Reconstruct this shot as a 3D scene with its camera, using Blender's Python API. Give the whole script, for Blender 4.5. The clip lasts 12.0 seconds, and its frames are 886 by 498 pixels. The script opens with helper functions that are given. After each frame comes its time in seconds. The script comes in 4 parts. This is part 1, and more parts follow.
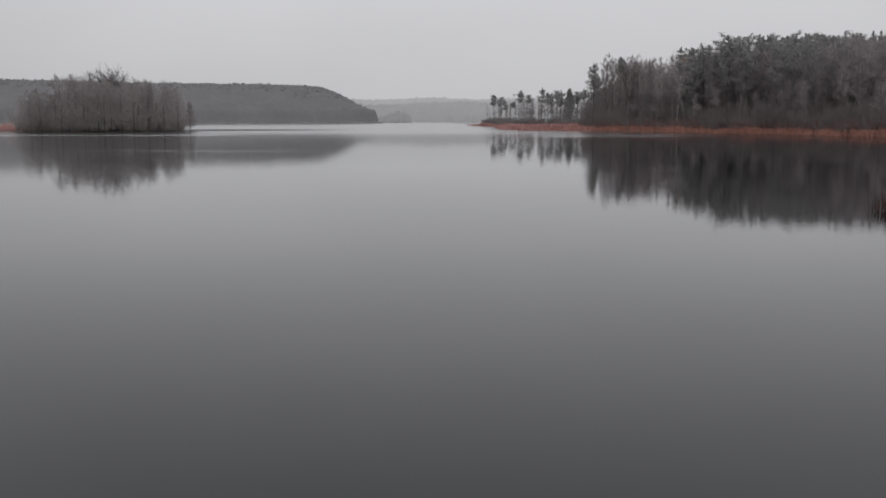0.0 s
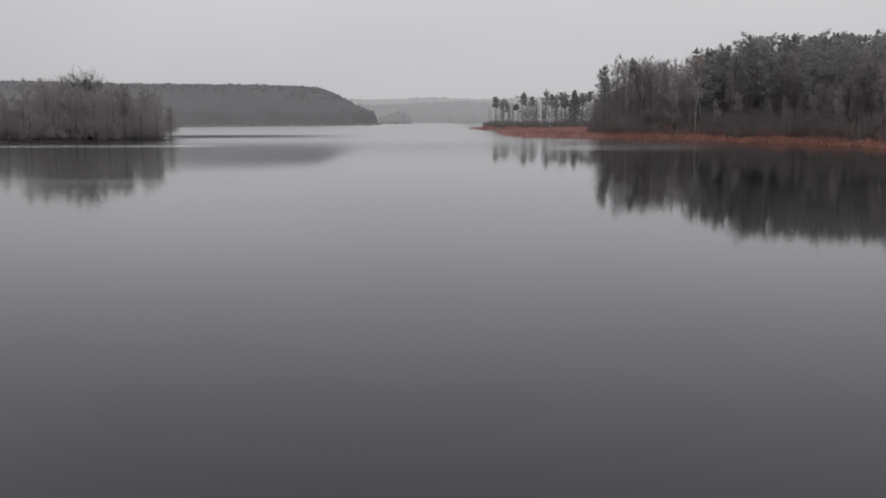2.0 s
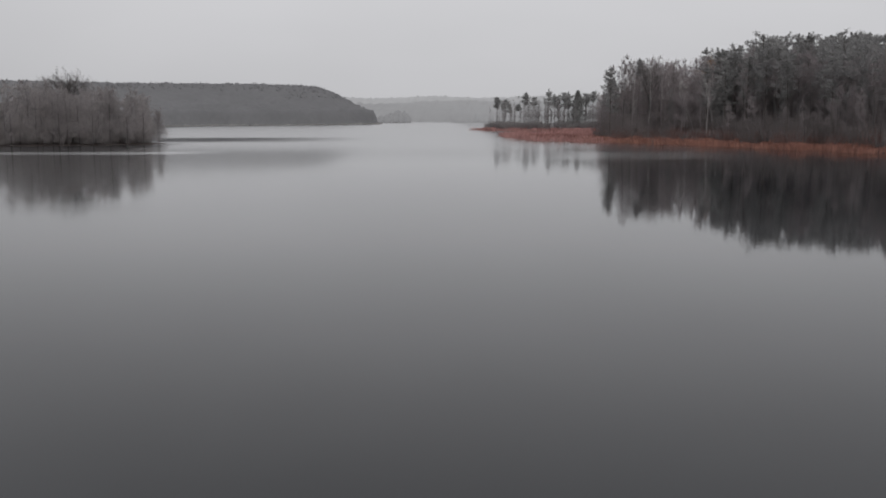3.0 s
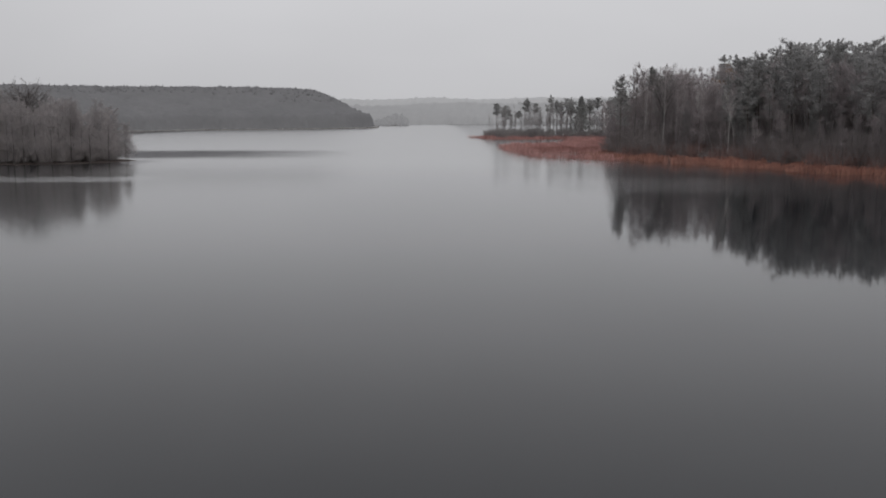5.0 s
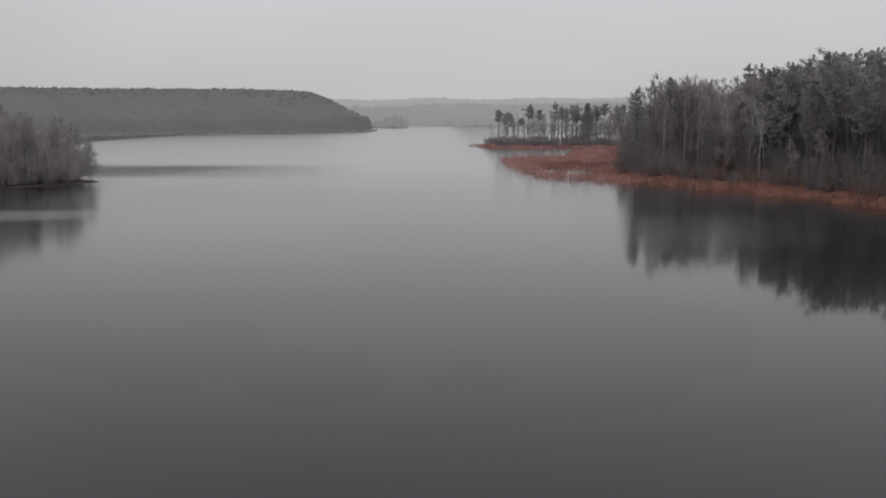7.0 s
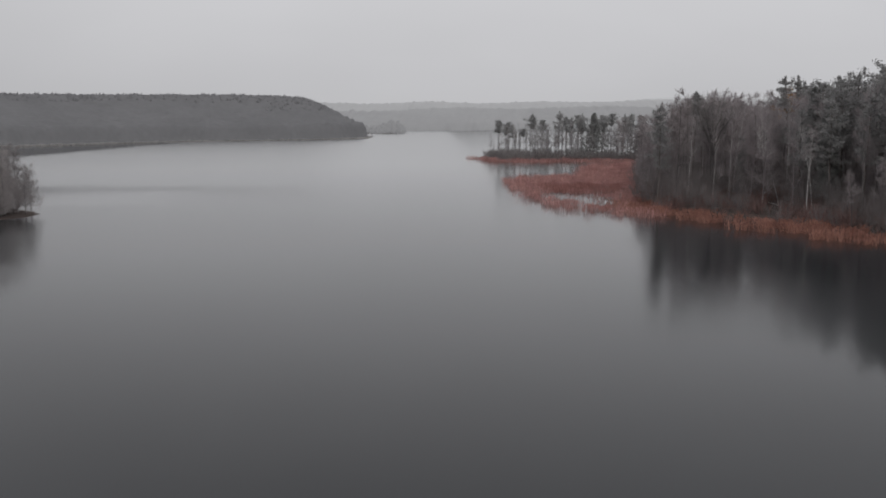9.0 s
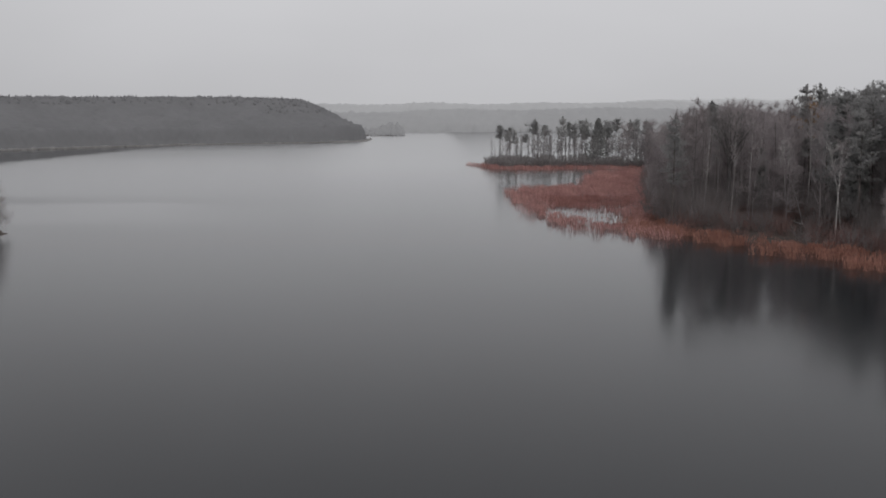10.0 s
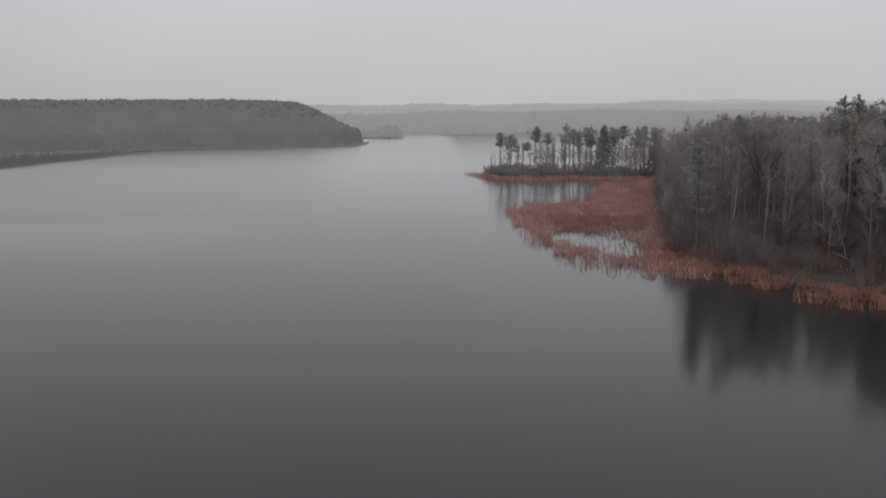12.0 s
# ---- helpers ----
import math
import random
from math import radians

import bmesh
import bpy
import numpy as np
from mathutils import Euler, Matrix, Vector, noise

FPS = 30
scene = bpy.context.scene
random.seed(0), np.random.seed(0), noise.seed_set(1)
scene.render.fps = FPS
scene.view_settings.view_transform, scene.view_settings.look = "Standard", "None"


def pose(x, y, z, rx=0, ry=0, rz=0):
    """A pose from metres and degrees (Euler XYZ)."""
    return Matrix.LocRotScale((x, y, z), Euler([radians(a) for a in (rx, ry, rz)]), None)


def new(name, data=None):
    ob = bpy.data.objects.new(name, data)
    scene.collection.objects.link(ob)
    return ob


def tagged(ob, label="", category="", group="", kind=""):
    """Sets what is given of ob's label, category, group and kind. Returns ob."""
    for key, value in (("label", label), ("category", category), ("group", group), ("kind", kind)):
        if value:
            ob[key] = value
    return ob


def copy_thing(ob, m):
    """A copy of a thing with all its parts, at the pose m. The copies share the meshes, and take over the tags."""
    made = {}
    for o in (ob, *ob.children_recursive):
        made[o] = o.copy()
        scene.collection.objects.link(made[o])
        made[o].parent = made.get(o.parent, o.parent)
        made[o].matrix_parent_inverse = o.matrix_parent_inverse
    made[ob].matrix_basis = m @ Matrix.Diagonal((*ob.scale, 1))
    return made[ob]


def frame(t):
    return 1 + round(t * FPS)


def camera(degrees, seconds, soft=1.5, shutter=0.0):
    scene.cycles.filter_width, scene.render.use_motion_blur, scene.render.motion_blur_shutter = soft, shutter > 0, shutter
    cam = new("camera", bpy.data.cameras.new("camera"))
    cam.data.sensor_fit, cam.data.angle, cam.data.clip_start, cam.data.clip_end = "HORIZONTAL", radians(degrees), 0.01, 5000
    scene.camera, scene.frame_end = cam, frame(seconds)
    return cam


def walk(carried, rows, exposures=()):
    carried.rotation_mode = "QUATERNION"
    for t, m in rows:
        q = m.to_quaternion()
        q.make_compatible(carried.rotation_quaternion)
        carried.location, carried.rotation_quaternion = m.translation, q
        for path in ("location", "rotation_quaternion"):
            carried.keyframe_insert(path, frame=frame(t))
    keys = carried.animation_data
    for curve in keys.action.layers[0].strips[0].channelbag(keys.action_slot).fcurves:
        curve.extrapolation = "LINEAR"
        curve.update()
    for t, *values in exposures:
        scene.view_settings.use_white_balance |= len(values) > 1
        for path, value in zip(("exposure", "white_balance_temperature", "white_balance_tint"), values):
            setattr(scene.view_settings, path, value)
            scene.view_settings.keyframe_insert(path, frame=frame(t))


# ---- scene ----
cam = camera(50.0, 12.0, soft=1.75)
# seconds, x, y, z, pitch, roll, yaw of a drone that climbs along the lake
PATH = [
    (0.0, -0.00, -0.00, 3.29, -7.72, -0.09, -0.05),
    (0.5, 0.11, 4.99, 3.70, -7.75, -0.12, -0.07),
    (1.0, 0.22, 10.09, 4.14, -7.80, -0.13, -0.06),
    (1.5, 0.33, 15.33, 4.71, -7.79, -0.15, -0.02),
    (2.0, 0.48, 20.74, 5.37, -7.78, -0.18, 0.01),
    (2.5, 0.62, 26.31, 6.06, -7.82, -0.18, 0.06),
    (3.0, 0.79, 31.93, 6.77, -7.89, -0.18, 0.06),
    (5.0, 1.88, 55.08, 10.36, -7.89, -0.20, 0.02),
    (5.5, 2.11, 60.90, 11.22, -7.96, -0.18, 0.02),
    (6.0, 2.32, 66.77, 12.24, -7.95, -0.16, 0.02),
    (6.5, 2.52, 72.79, 13.33, -7.94, -0.15, 0.05),
    (7.0, 2.72, 79.03, 14.40, -7.97, -0.14, 0.06),
    (9.0, 3.63, 108.66, 18.25, -7.85, -0.15, -0.03),
    (9.5, 3.81, 115.61, 19.37, -7.84, -0.14, -0.03),
    (10.0, 4.01, 122.31, 20.47, -7.85, -0.14, -0.02),
    (10.5, 4.25, 128.56, 21.46, -7.86, -0.14, -0.01),
    (11.0, 4.54, 134.25, 22.27, -7.86, -0.14, 0.01),
    (11.5, 4.89, 139.48, 22.91, -7.86, -0.16, -0.00),
    (12.0, 5.25, 144.51, 23.45, -7.87, -0.17, -0.01),
]
walk(cam, [(t, pose(x, y, z, 90 + pitch, 0, yaw) @ pose(0, 0, 0, 0, 0, roll)) for t, x, y, z, pitch, roll, yaw in PATH],
     exposures=[(0.0, 0.02), (7.0, 0.0), (12.0, -0.04)])

# ---- overcast sky and a soft sun ----
SUN_UP, SUN_ROUND = 38.0, 150.0
world = bpy.data.worlds.new("overcast_sky")
scene.world = world
world.use_nodes = True
wn, wl = world.node_tree.nodes, world.node_tree.links
sky = wn.new("ShaderNodeTexSky")
sky.sky_type, sky.sun_disc = "NISHITA", False
sky.sun_elevation, sky.sun_rotation = radians(SUN_UP), radians(SUN_ROUND)
sky.air_density, sky.dust_density = 1.0, 4.0
pale = wn.new("ShaderNodeHueSaturation")
pale.inputs["Saturation"].default_value = 0.08
wl.new(sky.outputs["Color"], pale.inputs["Color"])
# cloud cover, brighter overhead than at the misty horizon
lift = wn.new("ShaderNodeTexCoord")
split = wn.new("ShaderNodeSeparateXYZ")
wl.new(lift.outputs["Generated"], split.inputs["Vector"])
cover = wn.new("ShaderNodeValToRGB")
wl.new(split.outputs["Z"], cover.inputs["Fac"])
bands = cover.color_ramp.elements
bands[0].position, bands[0].color = 0.0, (0.525, 0.525, 0.54, 1)
bands[1].position, bands[1].color = 1.0, (0.62, 0.62, 0.64, 1)
for at, grey in ((0.035, 0.55), (0.12, 0.61), (0.3, 0.575)):
    e = bands.new(at)
    e.color = (grey, grey, grey * 1.035, 1)
# broad soft swells in the cloud, a little brighter over the lake's far end
puffs = wn.new("ShaderNodeTexNoise")
puffs.inputs["Scale"].default_value, puffs.inputs["Detail"].default_value = 2.6, 3
flat = wn.new("ShaderNodeMapping")
flat.inputs["Scale"].default_value = (1.0, 1.0, 2.6)
wl.new(lift.outputs["Generated"], flat.inputs["Vector"])
wl.new(flat.outputs["Vector"], puffs.inputs["Vector"])
thick = wn.new("ShaderNodeMapRange")
thick.inputs["From Min"].default_value, thick.inputs["From Max"].default_value = 0.3, 0.7
thick.inputs["To Min"].default_value, thick.inputs["To Max"].default_value = 9.85, 10.6
wl.new(puffs.outputs["Fac"], thick.inputs["Value"])
away = wn.new("ShaderNodeVectorMath")
away.operation = "DOT_PRODUCT"
away.inputs[1].default_value = (0.12, 0.99, 0.0)
wl.new(lift.outputs["Generated"], away.inputs[0])
toward = wn.new("ShaderNodeMapRange")
toward.interpolation_type = "SMOOTHSTEP"
toward.inputs["From Min"].default_value, toward.inputs["From Max"].default_value = 0.8, 1.0
toward.inputs["To Min"].default_value, toward.inputs["To Max"].default_value = 0.87, 1.0
wl.new(away.outputs["Value"], toward.inputs["Value"])
depth = wn.new("ShaderNodeMath")
depth.operation = "MULTIPLY"
wl.new(thick.outputs["Result"], depth.inputs[0])
wl.new(toward.outputs["Result"], depth.inputs[1])
swell = wn.new("ShaderNodeVectorMath")
swell.operation = "SCALE"
wl.new(depth.outputs["Value"], swell.inputs["Scale"])
wl.new(cover.outputs["Color"], swell.inputs[0])
cloud = wn.new("ShaderNodeMix")
cloud.data_type = "RGBA"
cloud.inputs["Factor"].default_value = 0.94
wl.new(swell.outputs["Vector"], cloud.inputs["B"])
wl.new(pale.outputs["Color"], cloud.inputs["A"])
wn["Background"].inputs["Strength"].default_value = 0.1
wl.new(cloud.outputs["Result"], wn["Background"].inputs["Color"])
sun = new("sun", bpy.data.lights.new("sun", "SUN"))
sun.data.energy, sun.data.angle, sun.data.color = 0.5, radians(40), (1.0, 0.98, 0.95)
sun.matrix_world = pose(0, 0, 80, 90 - SUN_UP, 0, 180 - SUN_ROUND)


# ---- materials ----
def material(name, low, high, scale=3.0, rough=0.85, bump=0.0, stretch=(1, 1, 1), vary=0.0, island=False, thin=0.0):
    """Two-scale noise between two colours, with relief and a change from thing to thing (or piece to piece)."""
    m = bpy.data.materials.new(name)
    m.use_nodes = True
    n, l = m.node_tree.nodes, m.node_tree.links
    b = n["Principled BSDF"]
    co = n.new("ShaderNodeTexCoord")
    mp = n.new("ShaderNodeMapping")
    mp.inputs["Scale"].default_value = stretch
    l.new(co.outputs["Object"], mp.inputs["Vector"])
    big, small = n.new("ShaderNodeTexNoise"), n.new("ShaderNodeTexNoise")
    big.inputs["Scale"].default_value, small.inputs["Scale"].default_value = scale, scale * 7.3
    big.inputs["Detail"].default_value = small.inputs["Detail"].default_value = 4
    for q in (big, small):
        l.new(mp.outputs["Vector"], q.inputs["Vector"])
    add = n.new("ShaderNodeMath")
    add.operation = "MULTIPLY_ADD"
    add.inputs[1].default_value = 0.45
    l.new(small.outputs["Fac"], add.inputs[0])
    l.new(big.outputs["Fac"], add.inputs[2])
    ramp = n.new("ShaderNodeValToRGB")
    ramp.color_ramp.elements[0].position, ramp.color_ramp.elements[1].position = 0.48, 0.95
    ramp.color_ramp.elements[0].color, ramp.color_ramp.elements[1].color = (*low, 1), (*high, 1)
    l.new(add.outputs[0], ramp.inputs["Fac"])
    out = ramp.outputs["Color"]
    if vary:
        hs = n.new("ShaderNodeHueSaturation")
        mr = n.new("ShaderNodeMapRange")
        mr.inputs["To Min"].default_value, mr.inputs["To Max"].default_value = 1 - vary, 1 + vary
        if island:
            l.new(n.new("ShaderNodeNewGeometry").outputs["Random Per Island"], mr.inputs["Value"])
        else:
            l.new(n.new("ShaderNodeObjectInfo").outputs["Random"], mr.inputs["Value"])
        l.new(mr.outputs["Result"], hs.inputs["Value"])
        l.new(out, hs.inputs["Color"])
        out = hs.outputs["Color"]
    l.new(out, b.inputs["Base Color"])
    b.inputs["Roughness"].default_value = rough
    b.inputs["Specular IOR Level"].default_value = 0.2
    if bump:
        bp = n.new("ShaderNodeBump")
        bp.inputs["Strength"].default_value = bump
        l.new(add.outputs[0], bp.inputs["Height"])
        l.new(bp.outputs["Normal"], b.inputs["Normal"])
    if thin:
        # blades and hair-thin shoots let part of the light through
        tr, mx = n.new("ShaderNodeBsdfTranslucent"), n.new("ShaderNodeMixShader")
        mx.inputs[0].default_value = thin
        l.new(out, tr.inputs["Color"])
        l.new(b.outputs[0], mx.inputs[1])
        l.new(tr.outputs[0], mx.inputs[2])
        l.new(mx.outputs[0], n["Material Output"].inputs["Surface"])
    return m


def water_material():
    m = bpy.data.materials.new("lake_water")
    m.use_nodes = True
    n, l = m.node_tree.nodes, m.node_tree.links
    n.remove(n["Principled BSDF"])
    body, gloss, fres, mix = (n.new("ShaderNode" + k) for k in ("BsdfDiffuse", "BsdfGlossy", "Fresnel", "MixShader"))
    body.inputs["Color"].default_value = (0.0145, 0.0165, 0.0195, 1)
    gloss.inputs["Color"].default_value = (1, 1, 1, 1)
    fres.inputs["IOR"].default_value = 1.333
    # wavelets never let open water mirror fully, even at the flattest view
    cap = n.new("ShaderNodeMath")
    cap.operation = "MINIMUM"
    cap.inputs[1].default_value = 0.74
    l.new(fres.outputs[0], cap.inputs[0])
    l.new(cap.outputs[0], mix.inputs[0])
    l.new(body.outputs[0], mix.inputs[1])
    l.new(gloss.outputs[0], mix.inputs[2])
    l.new(mix.outputs[0], n["Material Output"].inputs["Surface"])
    co = n.new("ShaderNodeTexCoord")

    def wave(sx, sy, scale, detail):
        mp, q = n.new("ShaderNodeMapping"), n.new("ShaderNodeTexNoise")
        mp.inputs["Scale"].default_value = (sx, sy, 1)
        mp.inputs["Rotation"].default_value = (0, 0, radians(6))
        q.inputs["Scale"].default_value, q.inputs["Detail"].default_value = scale, detail
        l.new(co.outputs["Object"], mp.inputs["Vector"])
        l.new(mp.outputs["Vector"], q.inputs["Vector"])
        return q.outputs["Fac"]

    # sheltered water under the wooded shore and the island, wind-ruffled farther out, with long lanes
    sep = n.new("ShaderNodeSeparateXYZ")
    l.new(co.outputs["Object"], sep.inputs["Vector"])

    def ramp_to(src, a, b, lo, hi):
        q = n.new("ShaderNodeMapRange")
        q.interpolation_type = "SMOOTHSTEP"
        for key, value in (("From Min", a), ("From Max", b), ("To Min", lo), ("To Max", hi)):
            q.inputs[key].default_value = value
        l.new(src, q.inputs["Value"])
        return q.outputs["Result"]

    def mathed(op, a, b):
        q = n.new("ShaderNodeMath")
        q.operation = op
        for k, v in enumerate((a, b)):
            if isinstance(v, float):
                q.inputs[k].default_value = v
            else:
                l.new(v, q.inputs[k])
        return q.outputs[0]

    # the edges of lanes wander
    bend = n.new("ShaderNodeVectorMath")
    bend.operation = "MULTIPLY_ADD"
    drift = n.new("ShaderNodeTexNoise")
    drift.inputs["Scale"].default_value, drift.inputs["Detail"].default_value = 0.03, 3
    l.new(co.outputs["Object"], drift.inputs["Vector"])
    l.new(drift.outputs["Color"], bend.inputs[0])
    bend.inputs[1].default_value = (26.0, 13.0, 0.0)
    l.new(co.outputs["Object"], bend.inputs[2])
    wander = n.new("ShaderNodeSeparateXYZ")
    l.new(bend.outputs["Vector"], wander.inputs["Vector"])
    wx, wy = mathed("SUBTRACT", wander.outputs["X"], 13.0), mathed("SUBTRACT", wander.outputs["Y"], 6.5)

    def span(src, a, b, c, d):
        """One between b and c, falling to nothing at a and d."""
        return mathed("MULTIPLY", ramp_to(src, a, b, 0.0, 1.0), ramp_to(src, c, d, 1.0, 0.0))

    lane = ramp_to(wave(0.004, 0.014, 1.0, 2), 0.4, 0.7, 0.0, 0.012)
    near = ramp_to(sep.outputs["Y"], 100.0, 260.0, 0.032, 0.12)
    near = mathed("ADD", near, mathed("MULTIPLY", ramp_to(sep.outputs["X"], -40.0, -8.0, 0.035, 0.0), ramp_to(sep.outputs["Y"], 130.0, 230.0, 1.0, 0.0)))
    # wind on the open middle of the lake, with a calm lane across it and calm water under the far hill
    calm = mathed("MULTIPLY", span(wy, 286.0, 318.0, 345.0, 385.0), ramp_to(wx, -75.0, 5.0, 0.72, 0.0))
    lee = mathed("MULTIPLY", ramp_to(wx, -216.0, -190.0, 0.72, 0.0), ramp_to(sep.outputs["Y"], 480.0, 560.0, 0.0, 1.0))
    still = mathed("MULTIPLY", mathed("SUBTRACT", 1.0, calm), mathed("SUBTRACT", 1.0, lee))
    open_lake = mathed("MULTIPLY", ramp_to(wy, 185.0, 330.0, 0.0, 0.13), ramp_to(sep.outputs["X"], 2.0, 24.0, 1.0, 0.12))
    # the island's own shelter
    shelter = mathed("MULTIPLY", ramp_to(sep.outputs["X"], -72.0, -64.0, 1.0, 0.0), ramp_to(sep.outputs["Y"], 286.0, 300.0, 1.0, 0.0))
    open_lake = mathed("MULTIPLY", open_lake, mathed("SUBTRACT", 1.0, shelter))
    # a ruffled strip off the island
    strip = mathed("MULTIPLY", span(wy, 208.0, 216.0, 221.0, 229.0), span(sep.outputs["X"], -125.0, -85.0, -58.0, -40.0))
    streak = mathed("MULTIPLY", span(wy, 101.0, 105.0, 107.0, 112.0), span(wx, -46.0, -34.0, -22.0, -8.0))
    # breeze on the water off the wooded shore
    breeze = mathed("MULTIPLY", span(wy, 172.0, 190.0, 206.0, 226.0), span(wx, 18.0, 27.0, 42.0, 56.0))
    strip = mathed("ADD", mathed("MULTIPLY", strip, 0.1), mathed("ADD", mathed("MULTIPLY", breeze, 0.05), mathed("MULTIPLY", streak, 0.03)))
    ruffle = mathed("MULTIPLY", mathed("ADD", mathed("ADD", lane, near), open_lake), still)
    l.new(mathed("ADD", ruffle, strip), gloss.inputs["Roughness"])
    bp = n.new("ShaderNodeBump")
    bp.inputs["Distance"].default_value = 1.0
    l.new(ramp_to(sep.outputs["Y"], 60.0, 200.0, 0.003, 0.0), bp.inputs["Strength"])
    l.new(wave(0.5, 1.0, 3.0, 3), bp.inputs["Height"])
    l.new(bp.outputs["Normal"], gloss.inputs["Normal"])
    return m


def mist_glow_material(name, colour, glow):
    """Woods far off in mist, the mist put in as an even glow."""
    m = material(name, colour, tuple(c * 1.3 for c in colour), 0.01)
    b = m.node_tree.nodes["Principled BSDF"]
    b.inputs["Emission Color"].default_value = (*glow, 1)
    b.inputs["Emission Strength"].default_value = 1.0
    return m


WATER = water_material()
SOIL = material("leaf_litter", (0.075, 0.061, 0.056), (0.135, 0.107, 0.097), 0.15, 0.95, 0.4)
PINE_BARK = material("pine_bark", (0.14, 0.124, 0.118), (0.23, 0.198, 0.185), 0.8, 0.9, 0.4, stretch=(1, 1, 0.3), vary=0.15)
DARK_BARK = material("dark_bark", (0.146, 0.134, 0.133), (0.213, 0.197, 0.195), 0.9, 0.9, 0.4, stretch=(1, 1, 0.3), vary=0.15)
WILLOW_BARK = material("grey_willow_bark", (0.10, 0.093, 0.091), (0.16, 0.148, 0.146), 0.9, 0.9, 0.4, stretch=(1, 1, 0.3), vary=0.15)
BIRCH_BARK = material("white_birch_bark", (0.42, 0.402, 0.394), (0.78, 0.75, 0.732), 1.6, 0.7, 0.2, stretch=(1, 1, 2.5), vary=0.15)
GREY_BIRCH = material("grey_birch_bark", (0.10, 0.094, 0.093), (0.30, 0.285, 0.28), 1.6, 0.7, 0.2, stretch=(1, 1, 2.5), vary=0.2)
TWIGS = material("bare_twigs", (0.348, 0.312, 0.316), (0.452, 0.406, 0.410), 0.4, 0.9, vary=0.2, thin=0.5)
# island twigs: base colour lightened to stand for the mist between
MIST_ISLAND_TWIGS = material("mist_paled_island_twigs", (0.386, 0.359, 0.357), (0.483, 0.450, 0.447), 0.4, 0.9, vary=0.16, thin=0.5)
OAK_TWIGS = material("oak_twigs", (0.27, 0.255, 0.252), (0.35, 0.33, 0.326), 0.4, 0.9, thin=0.5)
THICKET = material("thicket_twigs", (0.262, 0.236, 0.234), (0.353, 0.319, 0.316), 0.4, 0.9, vary=0.12, thin=0.5)
BIRCH_TWIGS = material("birch_twigs", (0.333, 0.297, 0.298), (0.437, 0.391, 0.392), 0.4, 0.9, vary=0.14, thin=0.5)
# the point's aspens and bushes carry its mist as lighter twig colours
MIST_ASPEN_TWIGS = material("mist_paled_aspen_twigs", (0.42, 0.395, 0.397), (0.52, 0.487, 0.49), 0.4, 0.9, vary=0.14, thin=0.5)
MIST_HEATH = material("mist_paled_heath_twigs", (0.372, 0.350, 0.348), (0.480, 0.451, 0.448), 0.4, 0.9, vary=0.15, thin=0.5)
NEEDLES = material("pine_needles", (0.360, 0.355, 0.352), (0.443, 0.438, 0.432), 0.5, 0.8, vary=0.12, thin=0.5)
# paler copy of the pine needles, with the point's mist in its colour
MIST_POINT_NEEDLES = material("mist_paled_pine_needles", (0.43, 0.427, 0.425), (0.52, 0.516, 0.512), 0.5, 0.8, vary=0.12, thin=0.5)
SPRUCE = material("spruce_needles", (0.317, 0.317, 0.312), (0.412, 0.410, 0.400), 0.5, 0.8, vary=0.12, thin=0.5)
REED = material("dry_reed", (0.40, 0.205, 0.19), (0.74, 0.44, 0.405), 0.16, 0.8, vary=0.18, island=True, thin=0.35)
RED_SEDGE = material("dark_red_sedge", (0.36, 0.175, 0.158), (0.54, 0.285, 0.258), 0.2, 0.8, vary=0.15, island=True, thin=0.35)
SEDGE = material("orange_sedge", (0.28, 0.135, 0.106), (0.57, 0.305, 0.237), 0.25, 0.8, vary=0.25, island=True, thin=0.35)
DARK_REED = material("wet_reed", (0.055, 0.032, 0.028), (0.12, 0.068, 0.058), 0.5, 0.8, vary=0.3, island=True)
LEAVES = material("last_yellow_leaves", (0.30, 0.17, 0.07), (0.46, 0.27, 0.11), 0.9, 0.8)
# mist over the far woods is put into this pale base colour
MIST_WOOD = material("mist_paled_hill_woods", (0.192, 0.192, 0.198), (0.222, 0.221, 0.228), 0.035, 0.9)
BRAMBLE = material("bramble_and_fern", (0.225, 0.15, 0.139), (0.33, 0.222, 0.206), 0.3, 0.9, vary=0.15, thin=0.4)
PALE_REED = material("bleached_reed", (0.50, 0.488, 0.482), (0.66, 0.642, 0.634), 0.2, 0.9, vary=0.2, island=True, thin=0.4)
# haze on the headland and ridges is emission, set for each layer
HEADLAND_WOOD = mist_glow_material("headland_mist_glow", (0.07, 0.07, 0.07), (0.19, 0.19, 0.197))
RIDGE_NEAR = mist_glow_material("near_ridge_mist_glow", (0.15, 0.15, 0.15), (0.165, 0.165, 0.172))
RIDGE_MID = mist_glow_material("middle_ridge_mist_glow", (0.15, 0.15, 0.15), (0.235, 0.235, 0.243))
RIDGE_FAR = mist_glow_material("farthest_ridge_mist_glow", (0.15, 0.15, 0.15), (0.29, 0.29, 0.298))


# ---- mesh helpers ----
class Geo:
    """Triangles gathered for one mesh."""

    def __init__(self):
        self.v, self.f, self.n = [], [], 0

    def add(self, v, f):
        v = np.asarray(v, float).reshape(-1, 3)
        self.v.append(v)
        self.f.append(np.asarray(f, int).reshape(-1, 3) + self.n)
        self.n += len(v)

    def arrays(self):
        return np.concatenate(self.v), np.concatenate(self.f)

    def mesh(self, name, mat):
        v, f = self.arrays()
        return tri_mesh(name, v, f, mat)


